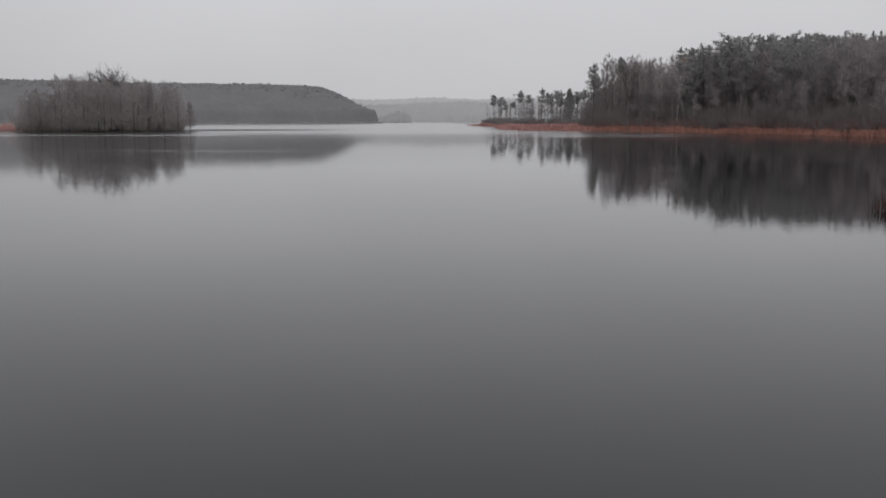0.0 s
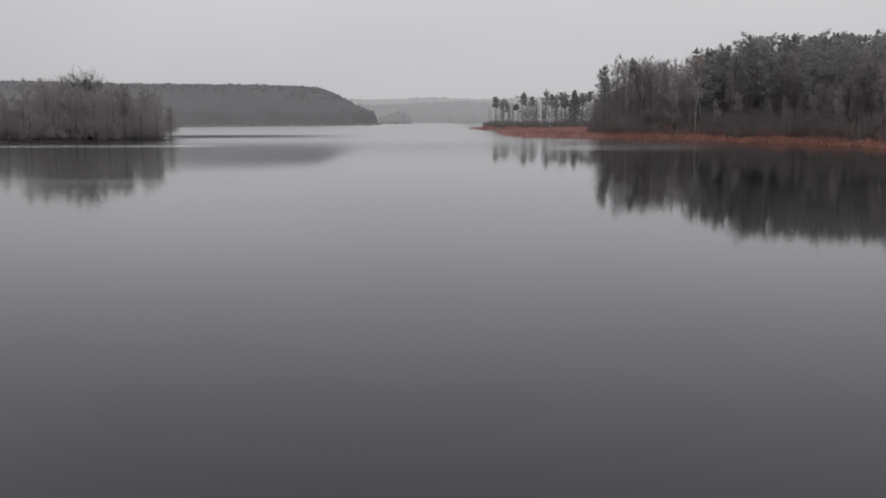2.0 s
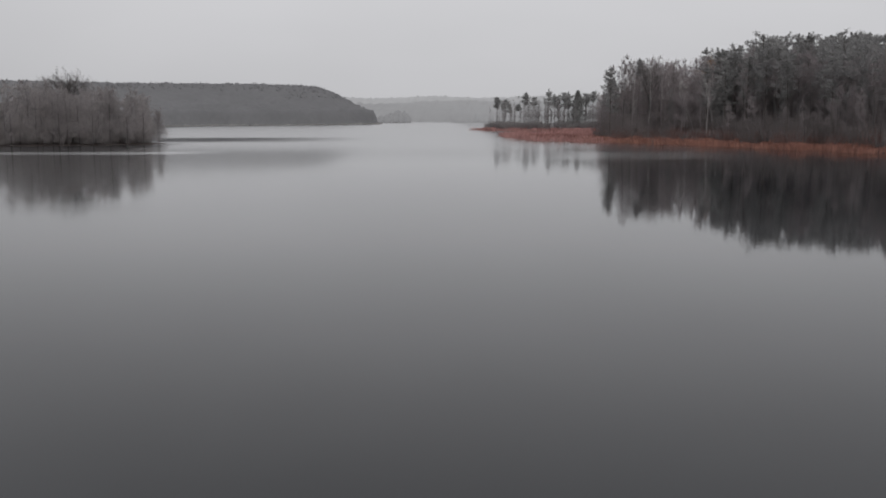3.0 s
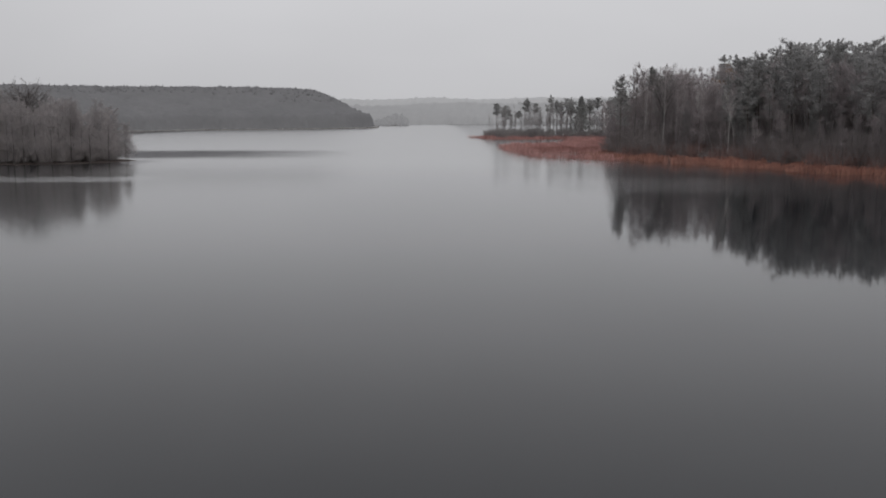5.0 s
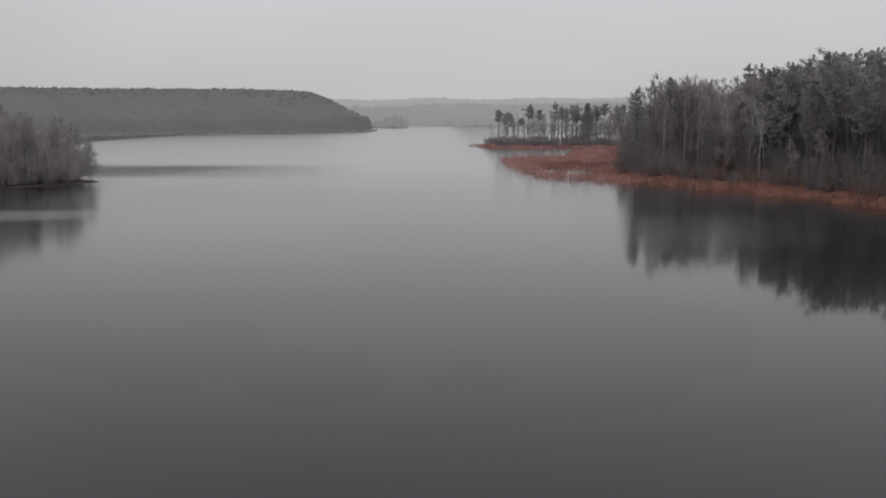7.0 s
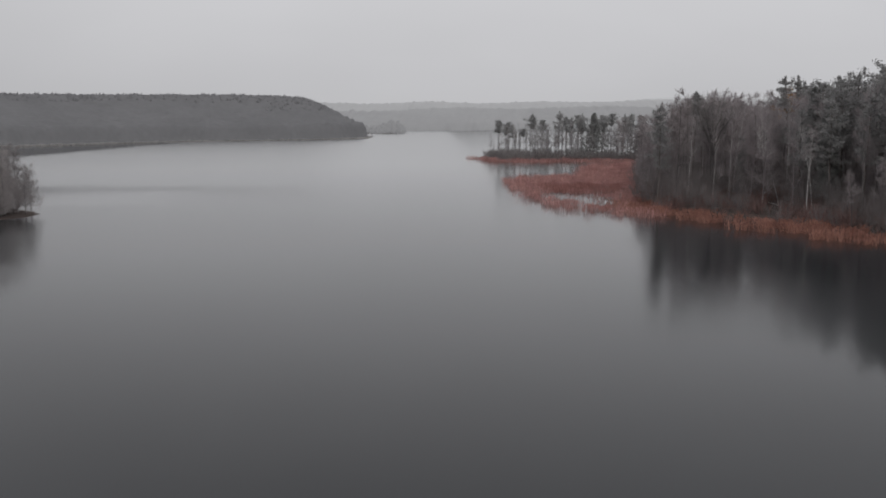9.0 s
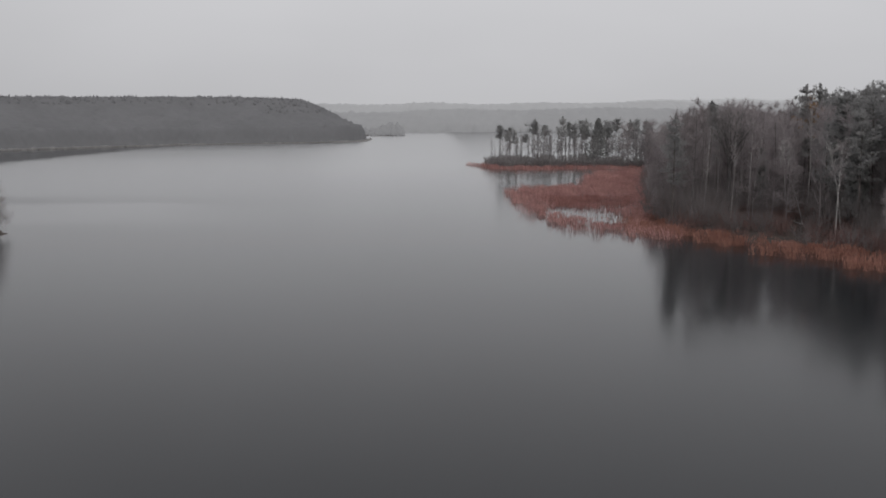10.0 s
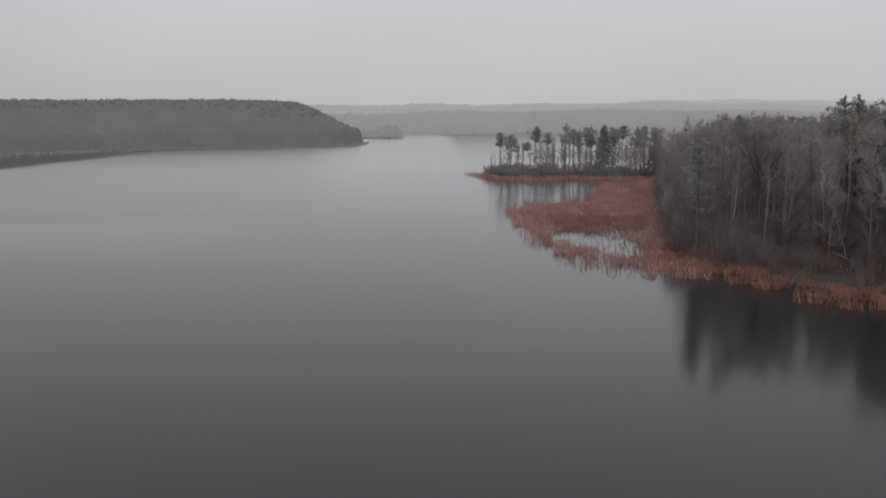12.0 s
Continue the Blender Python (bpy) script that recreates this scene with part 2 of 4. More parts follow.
def tri_mesh(name, v, f, mat, smooth=False):
    me = bpy.data.meshes.new(name)
    me.vertices.add(len(v))
    me.vertices.foreach_set("co", np.ascontiguousarray(v, np.float32).ravel())
    me.loops.add(3 * len(f))
    me.loops.foreach_set("vertex_index", np.ascontiguousarray(f, np.int32).ravel())
    me.polygons.add(len(f))
    me.polygons.foreach_set("loop_start", np.arange(0, 3 * len(f), 3, dtype=np.int32))
    if smooth:
        me.polygons.foreach_set("use_smooth", np.ones(len(f), bool))
    me.update(calc_edges=True)
    me.materials.append(mat)
    return me


def part(name, geo, mat, parent, label=""):
    ob = new(name, geo.mesh(name, mat))
    ob.parent = parent
    return tagged(ob, label)


def stuff(name, geo, mat, label, category):
    return tagged(new(name, geo.mesh(name, mat)), label, category, kind="stuff")


def unit(v):
    v = np.asarray(v, float)
    return v / (np.linalg.norm(v) + 1e-9)


def tube(geo, pts, radii, n=4):
    """A tapered stem along a line of points."""
    pts = np.asarray(pts, float)
    ring = []
    for i, p in enumerate(pts):
        d = unit(pts[min(i + 1, len(pts) - 1)] - pts[max(i - 1, 0)])
        a = unit(np.cross(d, (0.31, 0.87, 0.11) if abs(d[2]) > 0.8 else (0, 0, 1)))
        b = np.cross(d, a)
        w = 2 * np.pi * np.arange(n) / n
        ring.append(p + radii[i] * (np.cos(w)[:, None] * a + np.sin(w)[:, None] * b))
    f = []
    for i in range(len(pts) - 1):
        for k in range(n):
            a, b = i * n + k, i * n + (k + 1) % n
            f += [(a, b, b + n), (a, b + n, a + n)]
    geo.add(np.concatenate(ring), f)


def twig(geo, p, q, r):
    """The thinnest shoots: a three-sided spike."""
    d = unit(q - p)
    a = unit(np.cross(d, (0.3, 0.5, 0.8)))
    b = np.cross(d, a)
    geo.add([p + r * a, p + r * (-0.5 * a + 0.87 * b), p + r * (-0.5 * a - 0.87 * b), q], [(0, 1, 3), (1, 2, 3), (2, 0, 3)])


def shoots(geo, rng, p, d, n, length, r):
    """n hair-thin shoots from round the points p, each a slim blade."""
    k = rng.integers(len(p), size=n)
    a = p[k]
    e = d[k] * 0.8 + rng.normal(0, 0.62, (n, 3)) + np.array([0, 0, 0.12])
    e /= np.linalg.norm(e, axis=1)[:, None]
    q = a + e * (length * rng.uniform(0.55, 1.15, (n, 1)))
    w = np.cross(e, rng.normal(size=(n, 3)))
    w *= r / (np.linalg.norm(w, axis=1)[:, None] + 1e-9)
    geo.add(np.stack([a - w, a + w, q], 1).reshape(-1, 3), np.arange(3 * n))


def tuft(geo, rng, c, size, k, leaf):
    """A clump of needles or leaves: k small blades round c."""
    d = rng.normal(size=(k, 3))
    d /= np.linalg.norm(d, axis=1)[:, None]
    m = c + d * np.asarray(size) * rng.uniform(0.35, 1.0, (k, 1))
    a = rng.normal(size=(k, 3))
    b = rng.normal(size=(k, 3)) * 0.6
    s = leaf * rng.uniform(0.6, 1.3, (k, 1))
    a *= s / np.linalg.norm(a, axis=1)[:, None]
    b *= s / (np.linalg.norm(b, axis=1)[:, None] + 0.2)
    v = np.stack([m - a, m + a * 0.4 + b, m + a * 0.5 - b], 1).reshape(-1, 3)
    geo.add(v, np.arange(3 * k))


def spray(geo, rng, bough, k, leaf, wide, deep):
    """Needles along the outer part of a bough: k blades in a flat feathery spray."""
    u = rng.uniform(0.22, 1.06, k) * (len(bough) - 1)
    i = np.minimum(u.astype(int), len(bough) - 2)
    c = bough[i] + (bough[i + 1] - bough[i]) * (u - i)[:, None]
    c = c + rng.normal(0, 1, (k, 3)) * np.array([wide, wide, deep])
    out = bough[-1] - bough[0]
    a = rng.normal(0, 0.8, (k, 3)) + out / (np.linalg.norm(out) + 1e-9) * 0.7 + np.array([0, 0, 0.25])
    b = rng.normal(size=(k, 3))
    s = leaf * rng.uniform(0.6, 1.4, (k, 1))
    a *= s / np.linalg.norm(a, axis=1)[:, None]
    b *= 0.55 * s / (np.linalg.norm(b, axis=1)[:, None] + 0.2)
    geo.add(np.stack([c - 0.6 * a + b, c - 0.6 * a - b, c + a], 1).reshape(-1, 3), np.arange(3 * k))


def stem(rng, height, lean, wobble, n=8):
    """A trunk's line from the ground up."""
    z = np.linspace(0, 1, n)
    x = lean[0] * z ** 1.3 + np.cumsum(rng.normal(0, wobble, n)) * z
    y = lean[1] * z ** 1.3 + np.cumsum(rng.normal(0, wobble, n)) * z
    return np.stack([x, y, z * height], 1)


def along(line, s):
    k = s * (len(line) - 1)
    i = min(int(k), len(line) - 2)
    return line[i] + (line[i + 1] - line[i]) * (k - i)


def limb(rng, p, d, length, rise, n=4):
    """A bough that starts along d and bends upwards by rise."""
    pts = [p]
    for i in range(n):
        d = unit(d + np.array([0, 0, rise / n]) + rng.normal(0, 0.13, 3))
        pts.append(pts[-1] + d * length / n)
    return np.array(pts)


# ---- trees ----
def bare_tree(name, seed, height, spread, first, n1, n2, n3, bark, twigs, girth, rise=0.6, lean=(0, 0), fork=False, fine=0.028, leaves=False, stout=1.0):
    """A leafless tree: trunk, boughs, branches and shoots."""
    rng = np.random.default_rng(seed)
    root = new(name)
    wood, crown = Geo(), Geo()
    line = stem(rng, height * (0.78 if fork else 0.97), lean, 0.2 if bark is BIRCH_BARK else 0.1)
    tube(wood, line, [girth * (1 - 0.88 * s) for s in np.linspace(0, 1, len(line))], 6)
    for i in range(n1):
        s = first + (0.98 - first) * (i + rng.uniform(0.1, 0.9)) / n1
        p = along(line, s)
        az = i * 2.4 + rng.uniform(-0.5, 0.5)
        up = rng.uniform(0.35, 0.9) + 0.6 * s
        shape = (1.0 - 0.55 * (s - first) / (1 - first)) if not fork else (0.75 + 0.5 * s)
        length = spread * shape * rng.uniform(0.75, 1.2)
        aim = unit((math.cos(az), math.sin(az), up))
        if fork:
            # a broad crown: the boughs end on a dome
            tip = math.asin(rng.uniform(-0.25, 1.0))
            end = line[-1] + 0.72 * spread * np.array([1.3 * math.cos(az) * math.cos(tip), 1.3 * math.sin(az) * math.cos(tip), 0.78 * math.sin(tip)])
            aim, length = unit(end - p), float(np.linalg.norm(end - p))
        bough = limb(rng, p, aim, length, rise)
        r = girth * (1 - 0.85 * s) * 0.55 * stout
        tube(wood, bough, r * np.linspace(1, 0.25, len(bough)), 4)
        for j in range(n2):
            u = rng.uniform(0.25, 1.0)
            q = along(bough, u)
            d = unit(unit(bough[-1] - bough[0]) * 0.7 + rng.normal(0, 0.65, 3) + np.array([0, 0, 0.15]))
            br = limb(rng, q, d, length * (rng.uniform(0.2, 0.36) if fork else rng.uniform(0.3, 0.55)), rise * 0.6, 2)
            tube(crown, br, [max(r * 0.35, 0.03), 0.025, 0.018], 3)
            way = unit(br[-1] - br[0])
            stations = np.array([along(br, u) for u in (0.15, 0.35, 0.55, 0.75, 0.9, 1.0)])
            shoots(crown, rng, stations, np.tile(way, (6, 1)), int(n3 * 2.6), length * (0.13 if fork else 0.46), fine * 0.8)
            if leaves and rng.random() < 0.5:
                tuft(leaves, rng, br[-1], (0.7, 0.7, 0.5), 9, 0.22)
    part("trunk", wood, bark, root)
    part("crown", crown, twigs, root)
    return root


def pine_tree(name, seed, height, crown_from, width, girth=0.24, whorls=13, blades=44, leaf=0.3, needles=None, top=0.35, pad=0.55):
    """A tall Scots pine: a bare stem and tiers of boughs that carry flat pads of needles."""
    rng = np.random.default_rng(seed)
    root = new(name)
    wood, crown = Geo(), Geo()
    line = stem(rng, height * 0.97, rng.normal(0, 0.5, 2), 0.09)
    tube(wood, line, [girth * (1 - 0.8 * s) for s in np.linspace(0, 1, len(line))], 6)
    for i in range(whorls):
        t = (i + rng.uniform(0.1, 0.9)) / whorls
        p = along(line, crown_from + (0.97 - crown_from) * t)
        # broadest below the middle, with tiers that stand out or fail by turns
        reach = width * (0.55 + 0.6 * math.sin(math.pi * (0.18 + 0.6 * t))) * (1 - (1 - top) * max(0.0, t - 0.3) / 0.7) * rng.uniform(0.7, 1.25)
        for k in range(int(rng.integers(3, 6))):
            az = i * 1.3 + k * 1.45 + rng.uniform(-0.5, 0.5)
            length = reach * rng.uniform(0.4, 1.25)
            bough = limb(rng, p, unit((math.cos(az), math.sin(az), rng.uniform(-0.25, 0.3) + 0.3 * t)), length, 0.35, 3)
            tube(wood, bough, 0.06 * np.linspace(1, 0.3, len(bough)), 3)
            spray(crown, rng, bough, int(blades * (0.5 + 0.35 * length)), leaf, 0.2 + 0.05 * length, pad * 0.3)
    for i in range(3):
        tuft(crown, rng, line[-1] + np.array([*rng.normal(0, 0.12, 2), 0.3 - 0.4 * i]), (0.22 + 0.1 * i, 0.22 + 0.1 * i, 0.35), blades // 3, leaf)
    for i in range(7):
        p = along(line, rng.uniform(0.3, crown_from))
        az = rng.uniform(0, 6.3)
        twig(wood, p, p + np.array([math.cos(az), math.sin(az), rng.uniform(-0.2, 0.2)]) * rng.uniform(0.6, 2.0), 0.035)
    part("trunk", wood, PINE_BARK, root)
    part("crown", crown, needles or NEEDLES, root)
    return root


def spruce_tree(name, seed, height, width, first=0.12):
    """A spruce: drooping tiers that narrow to a spire."""
    rng = np.random.default_rng(seed)
    root = new(name)
    wood, crown = Geo(), Geo()
    line = stem(rng, height, (0, 0), 0.03)
    tube(wood, line, [0.22 * (1 - 0.92 * s) for s in np.linspace(0, 1, len(line))], 6)
    tiers = int(height * 1.5)
    for i in range(tiers):
        s = first + (0.99 - first) * i / tiers
        p = along(line, s)
        reach = width * (1 - s) ** 0.95 * rng.uniform(0.75, 1.1) + 0.25
        for k in range(7):
            az = k * 0.9 + i * 0.5 + rng.uniform(-0.25, 0.25)
            r = reach * rng.uniform(0.6, 1.1)
            d = np.array([math.cos(az), math.sin(az), 0])
            for u, blades in ((0.35, 4), (0.7, 7), (1.0, 10)):
                c = p + d * r * u + np.array([0, 0, -0.35 * r * u * u])
                tuft(crown, rng, c, (0.4 + 0.14 * r, 0.4 + 0.14 * r, 0.28), blades, 0.42)
    part("trunk", wood, DARK_BARK, root)
    part("crown", crown, SPRUCE, root)
    return root


def shrub(name, seed, height, width, twigs, stems=9, fine=0.018):
    """A leafless thicket bush: many stems from one stool."""
    rng = np.random.default_rng(seed)
    root = new(name)
    wood, crown = Geo(), Geo()
    for i in range(stems):
        az = rng.uniform(0, 6.3)
        d = unit((math.cos(az) * 0.45, math.sin(az) * 0.45, 1))
        line = limb(rng, np.array([math.cos(az), math.sin(az), 0]) * rng.uniform(0, 0.25 * width), d, height * rng.uniform(0.7, 1.05), 0.1)
        tube(wood, line, 0.05 * np.linspace(1, 0.3, len(line)), 3)
        stations = np.array([along(line, u) for u in np.linspace(0.1, 1.0, 9)])
        way = np.tile(unit(line[-1] - line[0]), (9, 1))
        shoots(crown, rng, stations, way, 84, height * 0.26, fine)
    part("stem", wood, DARK_BARK, root)
    part("crown", crown, twigs, root)
    return root


def plant(kinds, spots, label, category, group, lean=0.0):
    """Sets trees of these kinds out on spots of x, y, z, height over the kind's own, turn."""
    used = set()
    for i, (x, y, z, s, turn) in enumerate(spots):
        k = i % len(kinds)
        m = pose(x, y, z, 0, -lean, 0) @ pose(0, 0, 0, 0, 0, turn) @ Matrix.Diagonal((s, s, s, 1))
        if k in used:
            # copies keep their own height, not the first one's too
            own = kinds[k].scale[0]
            copy_thing(kinds[k], m @ Matrix.Diagonal((1 / own, 1 / own, 1 / own, 1)))
        else:
            used.add(k)
            tagged(kinds[k], label, category, group)
            kinds[k].matrix_basis = m


# ---- the plan of the shores ----
MAINLAND = [(150, -300), (130, 0), (113, 90), (98, 150), (89, 190), (81, 222), (73, 245), (67, 258), (60, 269), (53, 281), (46, 293), (44, 305),
            (49, 335), (56, 366), (64, 410), (73, 450), (82, 480), (86, 504), (62, 513), (40, 507), (26, 511), (21, 524), (26, 546), (45, 559),
            (95, 566), (120, 600), (150, 680), (190, 800), (260, 950), (500, 1150), (3900, 1300), (3900, -300)]
HILL = [(-700, 380), (-420, 600), (-285, 745), (-232, 825), (-198, 860), (-161, 882), (-121, 905), (-82, 932), (-66, 975), (-66, 1030), (-90, 1110),
        (-300, 1230), (-3900, 1300), (-3900, 380)]
ISLAND = (-104.4, 289.0, 31.0, 19.0)
HEADLAND = (-72.0, 1262.0, 34.0, 22.0)
REED_BED = [(23, 392), (21, 372), (22, 352), (22, 330), (24, 311), (26, 299), (29, 294), (34, 290), (37, 284), (44, 280), (50, 300), (54, 340), (62, 380),
            (70, 420), (76, 460), (84, 485), (72, 484), (60, 470), (52, 445), (49, 420), (44, 405), (33, 398)]
POND = [(27, 339), (37, 337), (42, 320), (40, 301), (33, 306), (27, 322)]
SPIT = [(13, 542), (19, 526), (23, 504), (38, 497), (62, 503), (85, 498), (88, 508), (62, 515), (40, 510), (27, 514), (22, 536)]


def sd(poly, x, y):
    """How far inside a plan outline points lie; outside is negative."""
    x, y = np.asarray(x, float), np.asarray(y, float)
    best, inside = np.full(x.shape, 1e9), np.zeros(x.shape, bool)
    for (ax, ay), (bx, by) in zip(poly, poly[1:] + poly[:1]):
        dx, dy = bx - ax, by - ay
        t = np.clip(((x - ax) * dx + (y - ay) * dy) / (dx * dx + dy * dy), 0, 1)
        best = np.minimum(best, np.hypot(x - ax - t * dx, y - ay - t * dy))
        cross = (ay > y) != (by > y)
        inside ^= cross & (x < dx * (y - ay) / (dy if dy else 1e-9) + ax)
    return np.where(inside, best, -best)


def oval(e, x, y):
    k = np.hypot((x - e[0]) / e[2], (y - e[1]) / e[3])
    return (1 - k) * min(e[2], e[3])


def smooth_step(a, b, x):
    t = np.clip((x - a) / (b - a), 0, 1)
    return t * t * (3 - 2 * t)


def height(x, y):
    """The ground's height over the lake."""
    x, y = np.asarray(x, float), np.asarray(y, float)
    m, h = sd(MAINLAND, x, y), sd(HILL, x, y)
    i, e = oval(ISLAND, x, y), oval(HEADLAND, x, y)
    f = y - 1500 - 25 * np.sin(x / 90.0)
    back = -y - 420
    d = np.maximum.reduce([m, h, i, e, f, back])
    roll = 0.35 * np.sin(x / 6.1 + np.sin(y / 9.0)) * np.cos(y / 7.3) * smooth_step(2, 15, d)
    land = 0.5 * smooth_step(0, 3, d) + 0.9 * smooth_step(3, 40, m) + roll
    land += 25.5 * smooth_step(0, 1, h / (74 - 9 * smooth_step(-190, -100, x))) * (1 - 0.075 * smooth_step(-190, -90, x) - 0.09 * smooth_step(-190, -360, x))
    land += 5 * smooth_step(150, 600, m) + 14 * smooth_step(30, 400, f)
    land -= 0.38 * smooth_step(0, 3, i)
    return np.where(d > 0, land, np.maximum(-2.0, 0.18 * d))


def lines(parts):
    return np.concatenate([np.arange(a, b, s) for a, b, s in parts])


def build_ground():
    xs = lines([(-4600, -700, 260), (-700, -180, 26), (-180, 150, 3.3), (150, 700, 22), (700, 4601, 260)])
    ys = lines([(-4600, -600, 400), (-600, 120, 24), (120, 600, 3.6), (600, 1700, 20), (1700, 4801, 250)])
    gx, gy = np.meshgrid(xs, ys)
    gz = height(gx.ravel(), gy.ravel())
    g, w = Geo(), len(xs)
    a = (np.arange(len(ys) - 1)[:, None] * w + np.arange(w - 1)).ravel()
    g.add(np.stack([gx.ravel(), gy.ravel(), gz], 1), np.concatenate([np.stack([a, a + 1, a + w + 1], 1), np.stack([a, a + w + 1, a + w], 1)]))
    tagged(new("ground", g.mesh("ground", SOIL)), "brown leaf-littered lake shore and wooded ground", "ground", kind="structure")


def build_water():
    g = Geo()
    s = 4500.0
    g.add([(-s, -s, 0), (s, -s, 0), (s, s, 0), (-s, s, 0)], [(0, 1, 2), (0, 2, 3)])
    tagged(new("water", g.mesh("water", WATER)), "calm grey lake water under an overcast sky", "water", kind="structure")


build_ground()
build_water()


def scatter(rng, box, n, gap, test):
    """Up to n spots in a box that pass the test, no two nearer than gap."""
    out = []
    for _ in range(n * 30):
        if len(out) >= n:
            break
        x, y = rng.uniform(box[0], box[2]), rng.uniform(box[1], box[3])
        if test(x, y) and all((x - a) ** 2 + (y - b) ** 2 > gap * gap for a, b in out):
            out.append((x, y))
    return out


def spots(rng, places, low, high, lift=0.0):
    return [(x, y, float(height(x, y)) - 0.15 + lift, rng.uniform(low, high), rng.uniform(0, 360)) for x, y in places]


def exact(rng, rows, tall):
    """Spots for trees of known height: x, y, top."""
    return [(x, y, float(height(x, y)) - 0.15, (top - float(height(x, y))) / tall, rng.uniform(0, 360)) for x, y, top in rows]


def edge_spots(rng, places, low, high):
    """Young low growth at the water's edge, full height farther in."""
    return [(x, y, z, k * float(np.interp(float(sd(MAINLAND, x, y)), (1, 6, 12, 18), (0.5, 0.7, 0.92, 1.0))), a) for x, y, z, k, a in spots(rng, places, low, high)]


# ---- the wooded shore ----
rng = np.random.default_rng(5)
tall_pines = [pine_tree("pine_tree", 10 + i, 24.0, c, w, top=k) for i, (c, w, k) in enumerate(((0.46, 3.3, 0.5), (0.4, 2.8, 0.3), (0.52, 3.7, 0.6), (0.44, 3.1, 0.35), (0.48, 3.5, 0.55)))]
pine_rows = [(81.5, 322, 26.3), (84.5, 327, 26.6), (83, 279, 26.4), (80, 268, 24.5), (88, 284, 26.6), (93, 276, 26.2), (97, 289, 27), (99, 270, 26), (104, 281, 27), (109, 268, 25.6),
             (112, 286, 27.5), (116, 274, 27), (121, 283, 27.3), (124, 266, 26.5), (129, 279, 27), (92, 295, 27.5), (103, 300, 28.5), (118, 298, 28),
             (131, 295, 27.5), (95, 258, 24.5), (106, 252, 24), (115, 250, 25), (87, 300, 26), (82, 302, 25.4), (78, 296, 24.2), (140, 285, 27.5),
             (100, 240, 23), (64, 330, 19), (52, 318, 17.5), (74, 345, 20.5), (90, 330, 24.7), (100, 325, 25.3), (89, 322, 24.9),
             (92, 337, 25.9), (95, 327, 25.7), (99, 334, 26.2), (86, 331, 24.3), (103, 340, 26.7), (107, 331, 26.3), (111, 340, 26.7),
             (112, 320, 24.7), (125, 315, 27), (94, 346, 23.9), (99, 353, 25.1), (104, 345, 24.7), (108, 358, 25.7), (100, 363, 24.7),
             (113, 350, 25.7), (96, 337, 22.7), (119, 362, 26.2), (74, 281, 21), (71, 288, 20), (78, 285, 24), (77, 274, 21.5), (82, 258, 21),
             (88, 246, 21), (86, 289, 26.4), (90, 280, 26.2), (95, 283, 27), (100, 277, 26.2), (106, 275, 26.6), (110, 279, 26.7), (101, 294, 27.3),
             (107, 292, 27.1), (115, 290, 27.5), (125, 290, 27.5), (120, 270, 26.5), (85, 272, 24.6), (104, 264, 25.4), (112, 258, 25.2),
             (120, 256, 25.5), (128, 262, 26.2), (93, 266, 24.6)]
plant(tall_pines, exact(rng, pine_rows, 22.8), "tall Scots pine with a bare trunk and ragged dark crown", "tree", "pines on the wooded shore", 2.0)
edge_pine = pine_tree("pine_tree", 23, 24.0, 0.36, 3.6, 0.22, 15, top=0.3)
plant([edge_pine], exact(rng, [(47.5, 301.5, 20.6)], 23.3), "ragged full-crowned pine at the wood's lakeward corner", "tree", "")
# a thin pine with a short dark head and one low side bough
candle = pine_tree("pine_tree", 19, 24.0, 0.8, 1.7, 0.15, 9, 60, 0.3, top=0.5, pad=1.1)
plant([candle], exact(rng, [(58.4, 317.2, 23.4)], 23.3), "thin pine with a short dark head of needles", "tree", "")
spruces = [spruce_tree("spruce_tree", 30, 23.0, 3.6), spruce_tree("spruce_tree", 31, 23.0, 3.0, 0.2)]
spruce_rows = [(77, 296, 24.6), (74.5, 283, 22), (88.8, 292, 18.4), (84, 266, 16), (91, 272, 18), (66, 306, 15), (97, 262, 17), (110, 262, 16), (60, 340, 16), (86, 322, 21)]
plant(spruces, exact(rng, spruce_rows, 23.0), "dark narrow spruce among the leafless shore trees", "tree", "spruces on the wooded shore", 2.0)

birches = [bare_tree("birch_tree", 40 + i, 20.0, 3.3, 0.42, 13, 6, 7, GREY_BIRCH, BIRCH_TWIGS, 0.15, 0.5, ln, fine=0.024) for i, ln in enumerate(((0.6, 0.2), (-0.9, 0), (0.2, -0.7), (-0.3, 0.6)))]
# white birches that stand clear at the wood's edge: x, y, top
white_rows = [(67.2, 274.0, 17.0), (61.4, 305.3, 14.0), (56.7, 312.9, 15.0), (75.2, 298.5, 19.0), (62, 322, 20.5), (70, 318, 21), (58, 299.5, 20), (61.6, 301, 20.5), (62.7, 301.6, 20), (70.5, 306, 21.5), (54, 303.5, 19)]
LEANING = [(69.9, 295.0), (71.2, 281.5)]
CLEAR = [(x, y) for x, y, _ in white_rows] + LEANING + [(60.2, 307.6), (65.2, 295.0), (67.6, 295.0), (69.2, 281.8), (79.5, 318.7)]


def log_view(x, y):
    """The gap in the brush on the lakeward side of the fallen log."""
    return abs(x - 69.8 - 0.39 * (y - 297)) < 2.6 and -22 < y - 297 < 5


def gold_view(x, y):
    """The gap on the lakeward side of the yellow-leaved birch."""
    return abs(x - 79.5 - 0.405 * (y - 318.7)) < 2.6 and -45 < y - 318.7 < 1.5


def in_front(x, y):
    return log_view(x, y) or any(abs(x - p - 0.33 * (y - q)) < 2.4 and -22 < y - q < 2 for p, q in CLEAR)


fixed = [(x, y) for x, y, _ in pine_rows + spruce_rows]


